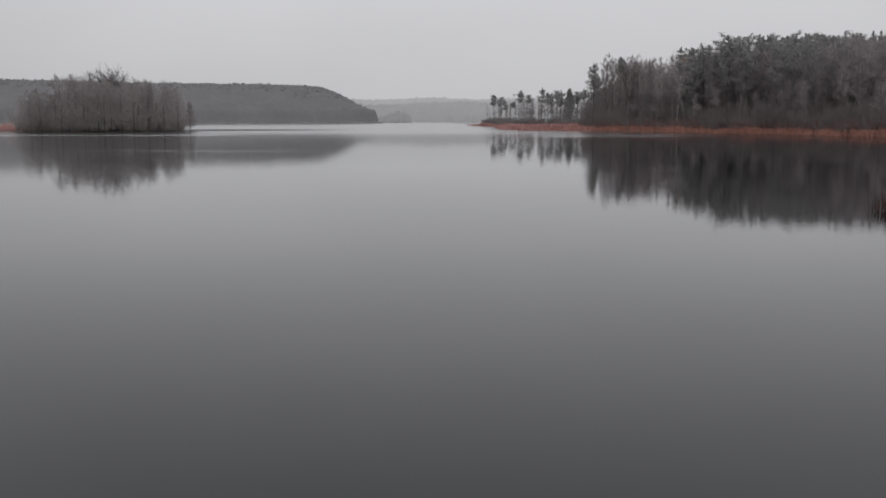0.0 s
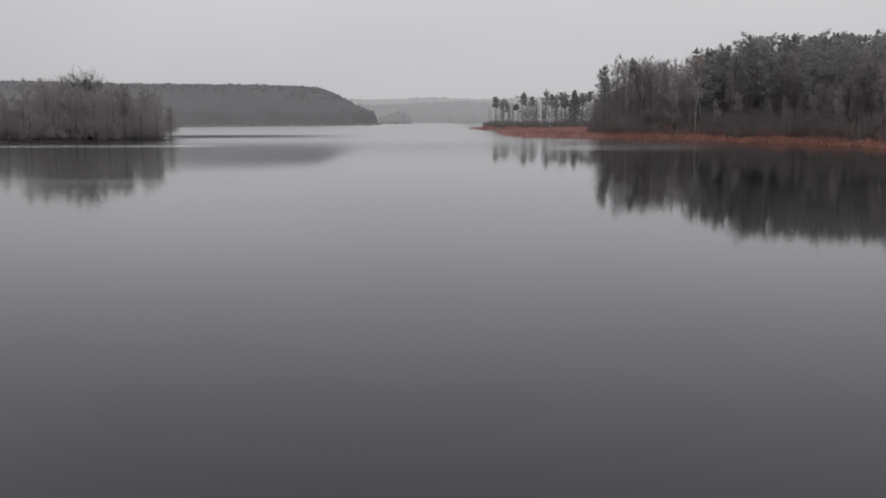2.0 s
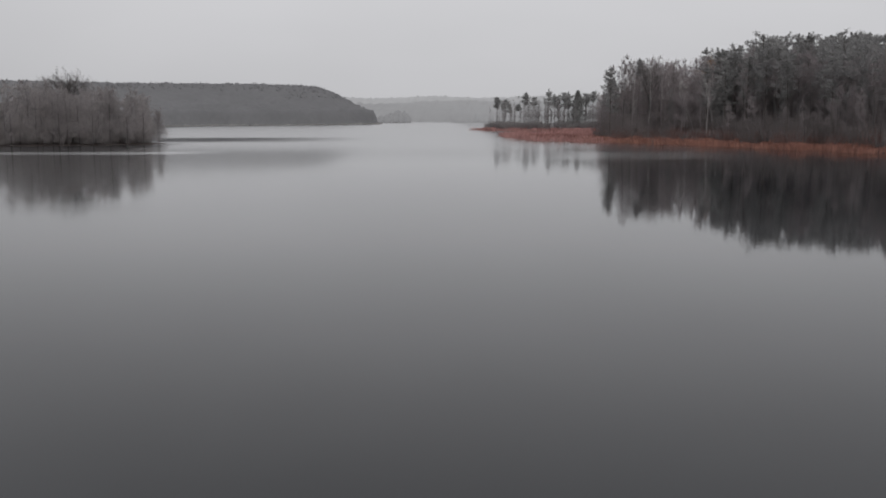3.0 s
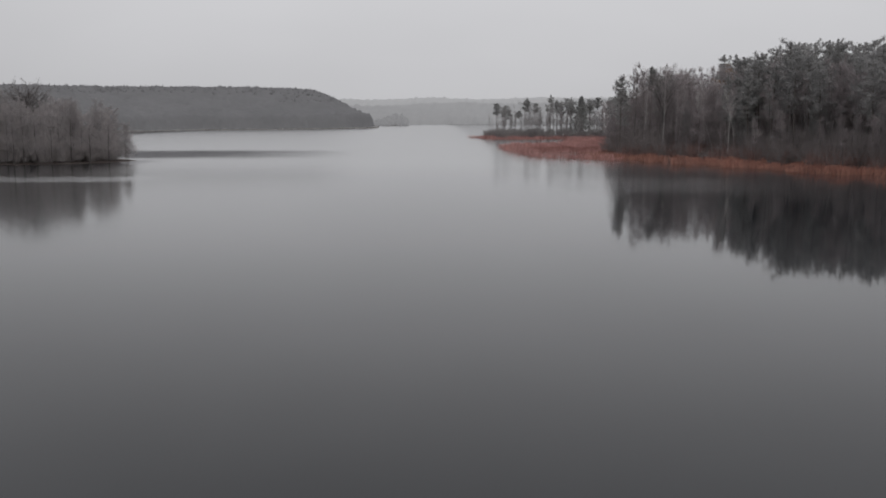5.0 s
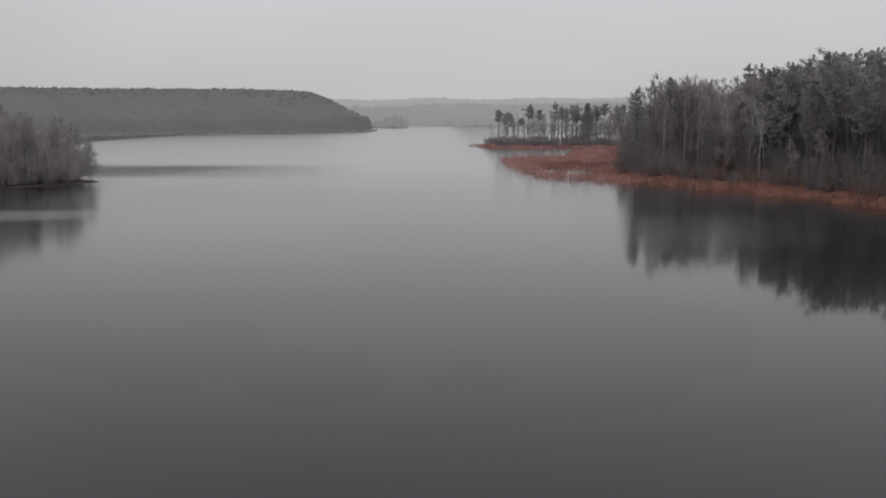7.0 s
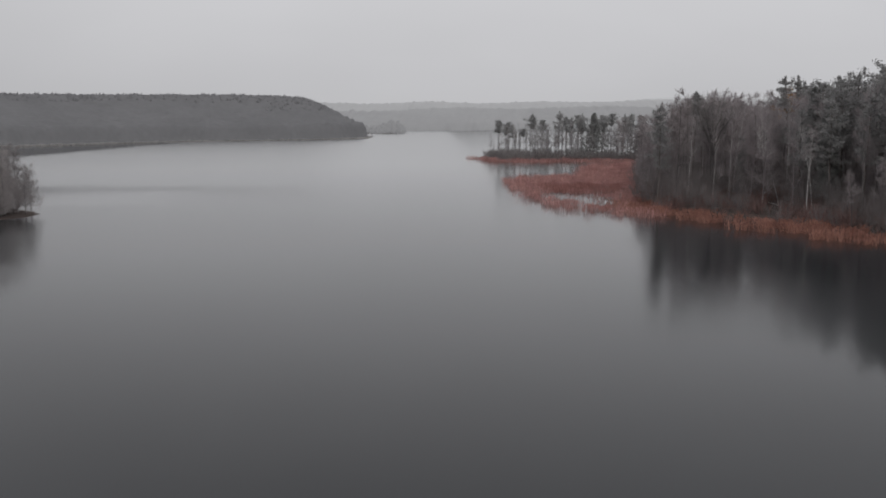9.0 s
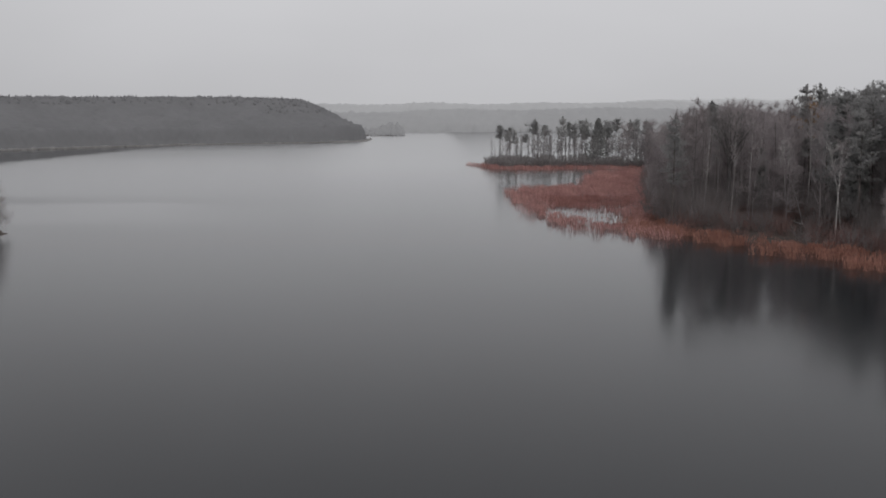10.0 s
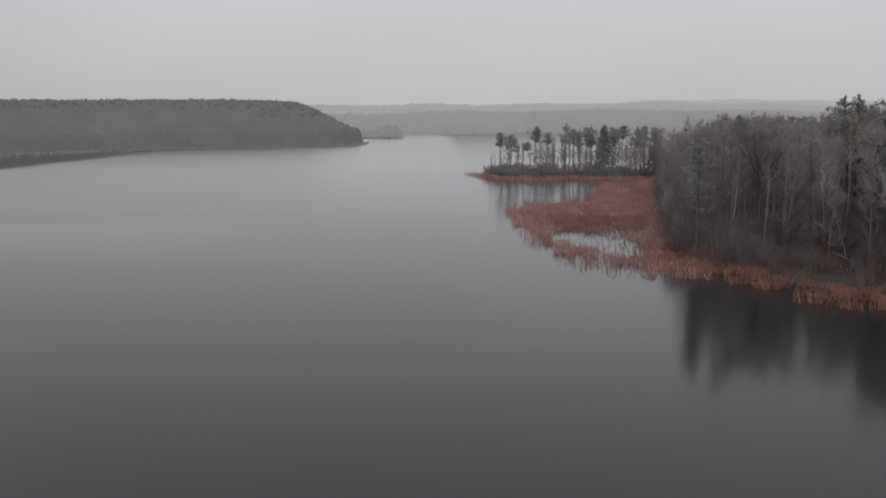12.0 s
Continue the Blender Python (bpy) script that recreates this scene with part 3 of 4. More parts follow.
def wood_edge(a, b):
    """A test for tree places between a and b metres in from the shore, thinned where the wood stands open."""
    def test(x, y):
        d = float(sd(MAINLAND, x, y))
        thinned = x > 57 and 262 < y < 303 and d < 15 and (x * 7 + y * 13) % 10 < 7
        return a < d < b and not thinned and not in_front(x, y) and not gold_view(x, y) and all((x - p) ** 2 + (y - q) ** 2 > 4 for p, q in fixed)
    return test


places = scatter(rng, (44, 262, 100, 470), 44, 3.8, wood_edge(4.5, 26))
plant(birches, edge_spots(rng, places, 0.86, 1.16), "leafless silver birch with a pale slender trunk", "tree", "birches on the wooded shore", 2.0)
fixed += places
alders = [bare_tree("alder_tree", 50 + i, 19.0, 3.8, 0.42, 14, 7, 6, DARK_BARK, TWIGS, 0.15, 0.55, fine=0.032) for i in range(4)]
places = scatter(rng, (44, 170, 150, 480), 135, 3.3, wood_edge(1.5, 30))
places += scatter(rng, (44, 300, 95, 480), 26, 3.0, wood_edge(1.0, 12))
plant(alders, edge_spots(rng, places, 0.66, 1.0), "leafless grey-brown alder in the shore wood", "tree", "alders on the wooded shore", 2.0)
skyline = [(51, 301, 21.5), (54.5, 307, 22.5), (61, 312, 22.5), (67.5, 311, 21.8), (71.5, 315, 22), (76, 320, 22.5), (63.5, 320.5, 22), (69.5, 324, 22), (49, 309, 20), (56, 326, 21.5), (66, 333, 21.5), (72, 331, 22.3), (79, 328, 23), (84, 333, 23.5), (60, 334, 21)]
plant([bare_tree("birch_tree", 55 + i, 20.5, 3.8, 0.3, 16, 7, 8, DARK_BARK, BIRCH_TWIGS, 0.15, 0.5, fine=0.026) for i in range(3)],
      exact(rng, skyline, 19.7), "tall leafless birch with a fine grey crown", "tree", "birches behind the reed bay")
fixed += places
bushes = [shrub("willow_bush", 60 + i, 3.6, 3.0, THICKET, 7) for i in range(4)]
places = scatter(rng, (40, 165, 140, 490), 150, 2.0, lambda x, y: 0.3 < float(sd(MAINLAND, x, y)) < 11 and not log_view(x, y))
places += scatter(rng, (42, 296, 95, 500), 70, 2.0, lambda x, y: 0.3 < float(sd(MAINLAND, x, y)) < 14 and not log_view(x, y))
plant(bushes, spots(rng, places, 0.6, 1.25), "leafless dark willow bush along the lake shore", "bush", "bushes on the wooded shore")


# ---- woods behind, too many to count ----
def cheap_bare(rng, tall):
    g = Geo()
    line = stem(rng, tall, rng.normal(0, 0.6, 2), 0.1, 5)
    tube(g, line, [0.14, 0.12, 0.09, 0.06, 0.02], 3)
    for i in range(22):
        s = rng.uniform(0.15, 0.97)
        az = rng.uniform(0, 6.3)
        bough = limb(rng, along(line, s), unit((math.cos(az), math.sin(az), rng.uniform(0.3, 1.2))), rng.uniform(1.4, 3.8) * (1.25 - 0.6 * s), 0.4, 3)
        tube(g, bough, (0.05, 0.035, 0.025, 0.015), 3)
        stations = np.array([along(bough, u) for u in (0.1, 0.3, 0.5, 0.7, 0.85, 1.0)])
        shoots(g, rng, stations, np.tile(unit(bough[-1] - bough[0]), (6, 1)), 16, 2.3, 0.036)
    return g.arrays()


def cheap_pine(rng, tall, low=0.5):
    g = Geo()
    line = stem(rng, tall, rng.normal(0, 0.5, 2), 0.1, 4)
    tube(g, line, [0.2, 0.17, 0.12, 0.05], 4)
    for i in range(20):
        s = rng.uniform(low, 1.0)
        az = rng.uniform(0, 6.3)
        tuft(g, rng, along(line, s) + np.array([math.cos(az), math.sin(az), 0]) * rng.uniform(0.2, 2.6) * (1.25 - 0.75 * (s - low) / (1 - low)), (1.0, 1.0, 0.6), 22, 0.34)
    return g.arrays()


def crown_blob(rng, tall, wide):
    """A far crown: a rough closed mass with loose blades round it."""
    g, rings, k = Geo(), 5, 7
    v = [(0, 0, 0)]
    for i in range(rings):
        z = (i + 0.6) / rings
        r = wide * math.sin(math.pi * min(0.97, 0.28 + 0.66 * z)) * rng.uniform(0.85, 1.15)
        for j in range(k):
            a = 2 * math.pi * (j + 0.5 * (i % 2)) / k
            q = r * rng.uniform(0.62, 1.25)
            v.append((q * math.cos(a), q * math.sin(a), tall * z + rng.normal(0, 0.35)))
    v.append((rng.normal(0, 0.4), rng.normal(0, 0.4), tall))
    f = [(0, 1 + (j + 1) % k, 1 + j) for j in range(k)]
    for i in range(rings - 1):
        for j in range(k):
            a, b = 1 + i * k + j, 1 + i * k + (j + 1) % k
            f += [(a, b, b + k), (a, b + k, a + k)]
    top = 1 + rings * k
    f += [(top - k + j, top - k + (j + 1) % k, top) for j in range(k)]
    g.add(v, f)
    for _ in range(26):
        z, a = rng.uniform(0.3, 1.05), rng.uniform(0, 6.3)
        r = wide * math.sin(math.pi * min(0.97, 0.28 + 0.66 * z)) if z < 1 else 0.2
        tuft(g, rng, np.array([r * math.cos(a), r * math.sin(a), z * tall]), (0.4, 0.4, 0.4), 1, 1.0)
    return g.arrays()


def woods(places, models, rng, low, high, sink=0.2):
    g = Geo()
    for i, (x, y) in enumerate(places):
        v, f = models[int(rng.integers(len(models)))]
        s, a = rng.uniform(low, high), rng.uniform(0, 6.3)
        c, n = math.cos(a) * s, math.sin(a) * s
        g.add(np.stack([v[:, 0] * c - v[:, 1] * n + x, v[:, 0] * n + v[:, 1] * c + y, v[:, 2] * s + float(height(x, y)) - sink], 1), f)
    return g


bare_models = [cheap_bare(rng, 18.0) for _ in range(5)]
pine_models = [cheap_pine(rng, 21.0) for _ in range(5)]
deep = scatter(rng, (60, 150, 190, 520), 520, 3.8, lambda x, y: 13 < float(sd(MAINLAND, x, y)) < 60 and not gold_view(x, y))
stuff("shore_woods", woods(deep, bare_models, rng, 0.95, 1.2), TWIGS, "leafless grey-brown woodland behind the lake shore", "woodland")
thicket = []
for _ in range(4):
    g = Geo()
    for _ in range(90):
        p = np.array([rng.normal(0, 1.0), rng.normal(0, 1.0), rng.uniform(0, 1.5)])
        shoots(g, rng, p[None], np.array([[0, 0, 1.6]]), 1, rng.uniform(1.5, 3.6), 0.06)
    thicket.append(g.arrays())
floor_spots = scatter(rng, (45, 150, 170, 500), 1150, 1.5, lambda x, y: 1.5 < float(sd(MAINLAND, x, y)) < 42 and not log_view(x, y))
stuff("undergrowth", woods(floor_spots, thicket, rng, 0.55, 1.2), BRAMBLE, "leafless brown undergrowth on the forest floor", "undergrowth")


def brush(rng, tall):
    g = Geo()
    p = np.stack([rng.normal(0, 1.5, 60), rng.normal(0, 1.5, 60), rng.uniform(0.1, 0.62, 60) * tall], 1)
    shoots(g, rng, p, np.tile((0, 0, 1.3), (60, 1)), 260, tall * 0.34, 0.02)
    return g.arrays()


brushes = [brush(rng, 8.5) for _ in range(4)]
under = scatter(rng, (46, 165, 150, 440), 700, 1.8, lambda x, y: 2.5 < float(sd(MAINLAND, x, y)) < 34 and not log_view(x, y) and not (x > 55 and 262 < y < 306 and float(sd(MAINLAND, x, y)) < 15 and rng.random() < 0.75))
stuff("brushwood", woods(under, brushes, rng, 0.6, 1.25), THICKET, "dense dark brushwood under the leafless shore trees", "undergrowth")
near_pines = scatter(rng, (84, 225, 170, 308), 150, 3.6, lambda x, y: 13 < float(sd(MAINLAND, x, y)) < 60 and all((x - p) ** 2 + (y - q) ** 2 > 9 for p, q in fixed))
stuff("pine_grove", woods(near_pines, pine_models, rng, 0.92, 1.1), NEEDLES, "closed dark pine grove behind the wooded shore", "woodland")
deeper = scatter(rng, (87, 312, 118, 352), 48, 3.4, lambda x, y: 13 < float(sd(MAINLAND, x, y)))
deeper += scatter(rng, (100, 300, 230, 385), 120, 4.6, lambda x, y: 24 < float(sd(MAINLAND, x, y)) < 90)
stuff("pine_woods", woods(deeper, pine_models, rng, 0.95, 1.18), NEEDLES, "dark pine woodland on the shore's rise", "woodland")
inland = [crown_blob(rng, t, w) for t, w in ((19, 3.2), (21, 2.8), (18, 3.6))]
places = scatter(rng, (100, 120, 330, 520), 420, 4.5, lambda x, y: 55 < float(sd(MAINLAND, x, y)) < 130)
stuff("inland_woods", woods(places, inland, rng, 0.85, 1.05), NEEDLES, "dark woods farther in from the lake", "woodland")
beyond = scatter(rng, (85, 560, 420, 1050), 260, 9.0, lambda x, y: 4 < float(sd(MAINLAND, x, y)) < 90)
stuff("misty_woods", woods(beyond, pine_models[:3] + inland, rng, 0.8, 1.05), MIST_WOOD, "misty mixed woods along the farther lake shore", "woodland")

neck = scatter(rng, (78, 455, 140, 530), 90, 3.0, lambda x, y: 2 < float(sd(MAINLAND, x, y)) < 40)
stuff("neck_woods", woods(neck, bare_models, rng, 0.75, 1.02), BIRCH_TWIGS, "pale leafless birch wood behind the reed bay", "woodland")

# ---- single trees and a fallen log at the reed edge ----
front = [bare_tree("birch_tree", 45 + i, 15.5, 3.4, 0.62, 11, 4, 2, BIRCH_BARK, BIRCH_BARK, 0.095, 0.9, ln, fine=0.026, stout=2.4) for i, ln in enumerate(((-5.2, 0.5), (-2.2, 0.3)))]
plant(front, [(*LEANING[0], 0.5, 0.98, 0), (*LEANING[1], 0.5, 1.0, 0)], "pale birch leaning out from the reedy shore", "tree", "leaning birches")
tall_birch = [bare_tree("birch_tree", 48 + 4 * i, 21.0, 3.0, 0.5, 12, 5, 4, BIRCH_BARK, BIRCH_TWIGS, 0.092, 0.8, ln, fine=0.02, stout=1.8) for i, ln in enumerate(((0.9, 0), (-0.8, 0.4), (0.2, -0.6)))]
plant(tall_birch, exact(rng, white_rows, 20.4),
      "tall pale-barked birch at the wood's edge", "tree", "tall birches")
shore_oak = bare_tree("oak_tree", 92, 22.0, 4.6, 0.5, 26, 8, 6, DARK_BARK, OAK_TWIGS, 0.3, 0.1, fork=True, fine=0.026, stout=1.6)
plant([shore_oak], exact(rng, [(60.2, 307.6, 23.2)], 21.0), "leafless oak with a domed crown over the shore wood", "tree", "")
gold = Geo()
yellow = bare_tree("birch_tree", 49, 22.5, 3.8, 0.62, 12, 5, 5, BIRCH_BARK, BIRCH_TWIGS, 0.2, 0.6, (0.8, 0), fine=0.024, leaves=gold, stout=1.8)
part("foliage", gold, LEAVES, yellow, "last orange-yellow leaves")
plant([yellow], exact(rng, [(79.5, 318.7, 23.6)], 22.0), "pale birch with a few last yellow leaves", "tree", "")


def fallen_log():
    root, wood = new("fallen_log"), Geo()
    line = np.array([(0.07 * u + 0.1 * math.sin(u / 2.1), u, 0.02 * u + 0.12 * math.sin(u / 3.3)) for u in np.linspace(0, 14, 8)])
    tube(wood, line, 0.12 * np.linspace(1, 0.4, len(line)), 7)
    part("stem", wood, BIRCH_BARK, root)
    stub = Geo()
    for k in range(5):
        p = along(line, 0.35 + 0.14 * k)
        twig(stub, p, p + np.array([rng.normal(0, 0.5), 0.5, rng.uniform(0.3, 0.9)]), 0.04)
    part("branch", stub, BIRCH_BARK, root)
    root.location = (69.4, 292.3, 0.85)
    tagged(root, "fallen birch log propped over the reed edge", "log")


fallen_log()

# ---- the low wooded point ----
point_pines = [pine_tree("pine_tree", 70 + i, 18.5, c, w, 0.15, 7, 34, 0.4, MIST_POINT_NEEDLES, k, 1.0) for i, (c, w, k) in enumerate(((0.68, 2.9, 0.8), (0.74, 2.5, 0.9), (0.58, 2.6, 0.5)))]
point_rows = [(29, 541, 16.1), (32, 534, 13.5), (36, 546, 14), (45, 546, 18.4), (49, 539, 16), (55.7, 538, 19.6), (60, 546, 17.5), (64, 534, 18), (67, 543, 18.5),
              (75, 530, 17), (80, 540, 18.5), (84, 533, 18.2), (90, 545, 18.5), (40, 536, 12.5), (62, 540, 17), (72, 538, 17.5), (77, 546, 17.8), (87, 538, 17), (95, 550, 18), (34, 548, 15), (68, 549, 17)]
plant(point_pines, exact(rng, point_rows, 16.9), "slender Scots pine on a low lake point", "tree", "pines on the point")
point_spruce = [spruce_tree("spruce_tree", 75, 19.0, 8.0, 0.06)]
plant(point_spruce, exact(rng, [(70, 527, 19.4), (92, 532, 15)], 17.5), "dark pointed spruce on the low lake point", "tree", "spruces on the point")
point_birch = [bare_tree("aspen_tree", 80 + i, 13.0, 1.5, 0.35, 8, 4, 4, DARK_BARK, MIST_ASPEN_TWIGS, 0.09, 0.9, fine=0.05) for i in range(3)]
places = scatter(rng, (24, 514, 118, 562), 250, 1.4, lambda x, y: 2.5 < float(sd(MAINLAND, x, y)))
plant(point_birch, spots(rng, places, 0.75, 1.2), "thin leafless aspen on the low lake point", "tree", "aspens on the point")
low_bush = [shrub("heath_bush", 85 + i, 4.0, 3.4, MIST_HEATH, 8, 0.04) for i in range(3)]
places = scatter(rng, (20, 508, 104, 548), 150, 1.3, lambda x, y: 0.2 < float(sd(MAINLAND, x, y)) < 16)
plant(low_bush, spots(rng, places, 0.7, 1.2), "low dark leafless bush on the point's bank", "bush", "bushes on the point")

# ---- the island ----
on_island = lambda a, west=-123.5: lambda x, y: float(oval(ISLAND, x, y)) > a and x > west
oak = bare_tree("oak_tree", 90, 20.0, 5.5, 0.55, 34, 9, 5, DARK_BARK, OAK_TWIGS, 0.42, 0.05, fork=True, fine=0.024, stout=1.8)
plant([oak], exact(rng, [(-101.5, 292.0, 20.2)], 19.6), "broad leafless oak with a rounded crown on the island", "tree", "")
island_trees = [bare_tree("willow_tree", 91 + i, 15.5, w, 0.15, 17, 7, 9, WILLOW_BARK, MIST_ISLAND_TWIGS, 0.15, r, fine=0.025) for i, (w, r) in enumerate(((4.2, 0.45), (5.0, 0.2), (3.8, 0.6), (4.6, 0.35), (5.2, 0.1)))]
places = scatter(rng, (-136, 269, -70, 310), 84, 2.9, on_island(1.2)) + [(-127.0, 290.5)]
crest = lambda x: float(np.interp(x, (-130, -120, -114, -106, -96, -86, -79, -73), (11.2, 11.6, 14.2, 16.6, 16.4, 15.0, 12.6, 8.0)))
plant(island_trees, [(x, y, z, k * crest(x) / 15.5, a) for x, y, z, k, a in spots(rng, places, 0.72, 0.98)], "leafless grey willow tree crowding a small lake island", "tree", "trees on the island")
island_bush = [shrub("willow_bush", 96 + i, 5.2, 3.6, MIST_ISLAND_TWIGS, 7, 0.035) for i in range(3)]
places = scatter(rng, (-138, 268, -69, 314), 120, 1.8, on_island(2.9))
plant(island_bush, spots(rng, places, 0.7, 1.3), "dense leafless willow bush on the island's edge", "bush", "bushes on the island")


isle = scatter(rng, (-136, 269, -70, 310), 190, 1.6, on_island(1.5))
stuff("island_brushwood", woods(isle, brushes, rng, 0.7, 1.2), MIST_ISLAND_TWIGS, "dense grey brushwood under the island's trees", "undergrowth")


# ---- far woods ----
def canopy(name, mat, box, step, poly, cell, tall, label, kind="stuff"):
    """A closed wood seen from afar: crown beside crown, domed and uneven, over the rise of the ground."""
    rng = np.random.default_rng(21)
    xs, ys = np.arange(box[0], box[2], step), np.arange(box[1], box[3], step)
    gx, gy = np.meshgrid(xs, ys)
    inner = sd(poly, gx, gy)
    n = 256
    jx, jy, jh = rng.uniform(0.1, 0.9, (n, n)), rng.uniform(0.1, 0.9, (n, n)), rng.uniform(-0.6, 0.9, (n, n))
    ci, cj = np.floor(gx / cell).astype(int), np.floor(gy / cell).astype(int)
    crown = np.full(gx.shape, -9.0)
    for di in (-1, 0, 1):
        for dj in (-1, 0, 1):
            i, j = ci + di, cj + dj
            px, py = (i + jx[i % n, j % n]) * cell, (j + jy[i % n, j % n]) * cell
            r2 = ((gx - px) ** 2 + (gy - py) ** 2) / (0.62 * cell) ** 2
            pointed = jh[(i + 7) % n, (j + 3) % n] > 0.55
            crown = np.maximum(crown, jh[i % n, j % n] + np.where(pointed, 2.6 * (1 - 1.2 * np.sqrt(r2)), 1.3 * (1 - r2)))
    edge = smooth_step(0.5, 6.5, inner + rng.normal(0, 0.6, gx.shape))
    gz = height(gx, gy) + (tall + np.maximum(crown, -2.6)) * edge - 1.2 + rng.normal(0, 0.1, gx.shape)
    k = (np.arange(len(ys) - 1)[:, None] * len(xs) + np.arange(len(xs) - 1)).ravel()
    f = np.concatenate([np.stack([k, k + 1, k + len(xs) + 1], 1), np.stack([k, k + len(xs) + 1, k + len(xs)], 1)])
    f = f[inner.ravel()[f].max(axis=1) > -4]
    g = Geo()
    g.add(np.stack([gx.ravel(), gy.ravel(), gz.ravel()], 1), f)
    v, f = g.arrays()
    tagged(new(name, tri_mesh(name, v, f, mat, True)), label, "woodland", kind=kind)


canopy("hill_woods", MIST_WOOD, (-600, 470, -55, 1190), 2.4, HILL, 4.6, 12.6, "misty wooded hill across the lake")


def far_tree(rng, tall, wide, pointed):
    """A treetop of the far hill: a small rough spire or a rounded head."""
    rings, k, v = ((0.0, 1.0), (0.35, 0.72), (0.7, 0.36)) if pointed else ((0.0, 0.9), (0.4, 1.0), (0.8, 0.6)), 7, []
    for h, r in rings:
        for j in range(k):
            a, q = 2 * math.pi * (j + 0.5 * (h > 0.2)) / k, wide * r * rng.uniform(0.8, 1.2)
            v.append((q * math.cos(a), q * math.sin(a), tall * h + rng.normal(0, 0.25)))
    v.append((rng.normal(0, 0.2), rng.normal(0, 0.2), tall))
    f = []
    for i in range(2):
        for j in range(k):
            a, b = i * k + j, i * k + (j + 1) % k
            f += [(a, b, b + k), (a, b + k, a + k)]
    return np.array(v), np.array(f + [(2 * k + j, 2 * k + (j + 1) % k, 3 * k) for j in range(k)])


def hill_forest():
    rng = np.random.default_rng(33)
    step = 4.4
    gx, gy = np.meshgrid(np.arange(-600, -58, step), np.arange(470, 1120, step))
    x, y = gx.ravel() + rng.uniform(-1.8, 1.8, gx.size), gy.ravel() + rng.uniform(-1.8, 1.8, gx.size)
    d = sd(HILL, x, y)
    keep = (d > np.where(x > -150, 34, 52)) & (d < 96)
    x, y = x[keep], y[keep]
    z = height(x, y)
    models = [far_tree(rng, h, w, k) for h, w, k in ((4.4, 1.7, True), (3.7, 1.5, True), (3.1, 2.0, False), (4.0, 1.9, True), (2.8, 1.9, False))]
    g = Geo()
    for px, py, pz, s, k in zip(x, y, z, rng.uniform(0.8, 1.08, len(x)), rng.integers(5, size=len(x))):
        v, f = models[k]
        g.add(v * s + np.array([px, py, pz + 10.3]), f)
    stuff("hill_treetops", g, MIST_WOOD, "misty conifer tops over the hill across the lake", "woodland")


hill_forest()


def headland():
    rng = np.random.default_rng(8)
    g = Geo()
    for _ in range(46):
        x, y = rng.uniform(-30, 30), rng.uniform(-16, 16)
        tall = float(np.interp(x, (-30, -12, 0, 14, 22, 30), (8, 9, 10, 15, 15, 8))) * rng.uniform(0.85, 1.1)
        v, f = crown_blob(rng, tall, rng.uniform(4.0, 6.0))
        g.add(v + np.array([HEADLAND[0] + x, HEADLAND[1] + y, -0.3]), f)
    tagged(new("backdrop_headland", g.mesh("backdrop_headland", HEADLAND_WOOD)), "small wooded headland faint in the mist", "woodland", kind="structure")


headland()


def ridge(name, mat, y, depth, base, crest, wide, seed, label):
    """A long wooded ridge: a rounded bank whose crest is rough with treetops."""
    rng = np.random.default_rng(seed)
    xs = np.arange(-wide, wide + 1, 5.0)
    prof = crest(xs) + rng.normal(0, 0.9, len(xs)) + 1.5 * np.sin(xs / 37.0 + seed)
    g, w = Geo(), len(xs)
    rows = []
    for u, h in ((0.0, 0.0), (0.02, 0.3), (0.25, 0.6), (0.6, 0.9), (1.0, 1.0), (1.6, 0.6), (2.2, 0.0)):
        zz = base + (prof - base) * h + (rng.normal(0, 1.0, w) if 0 < h < 1 else 0)
        rows.append(np.stack([xs, y + 25 * np.sin(xs / 90.0) + depth * u + rng.normal(0, 1.5, w), zz], 1))
    a = (np.arange(len(rows) - 1)[:, None] * w + np.arange(w - 1)).ravel()
    g.add(np.concatenate(rows), np.concatenate([np.stack([a, a + 1, a + w + 1], 1), np.stack([a, a + w + 1, a + w], 1)]))
    tagged(new(name, g.mesh(name, mat)), label, "woodland", kind="structure")


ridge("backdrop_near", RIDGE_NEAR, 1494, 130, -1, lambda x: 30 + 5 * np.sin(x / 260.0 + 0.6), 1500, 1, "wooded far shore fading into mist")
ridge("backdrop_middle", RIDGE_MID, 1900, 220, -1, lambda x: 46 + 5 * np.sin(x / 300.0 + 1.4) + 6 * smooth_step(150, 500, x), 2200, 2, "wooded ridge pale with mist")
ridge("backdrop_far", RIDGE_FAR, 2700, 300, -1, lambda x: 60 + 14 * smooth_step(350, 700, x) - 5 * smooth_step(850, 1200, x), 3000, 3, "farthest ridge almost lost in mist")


# ---- reeds ----
def patchy(x, y, size, seed):
    """Smooth random patches, 0 to 1, about size metres across."""
    g = np.random.default_rng(seed).uniform(0, 1, (64, 64))
    u, w = x / size, y / size
    i, j = np.floor(u).astype(int), np.floor(w).astype(int)
    a, b = u - i, w - j
    a, b = a * a * (3 - 2 * a), b * b * (3 - 2 * b)
    q = lambda di, dj: g[(i + di) % 64, (j + dj) % 64]
    return (q(0, 0) * (1 - a) + q(1, 0) * a) * (1 - b) + (q(0, 1) * (1 - a) + q(1, 1) * a) * b


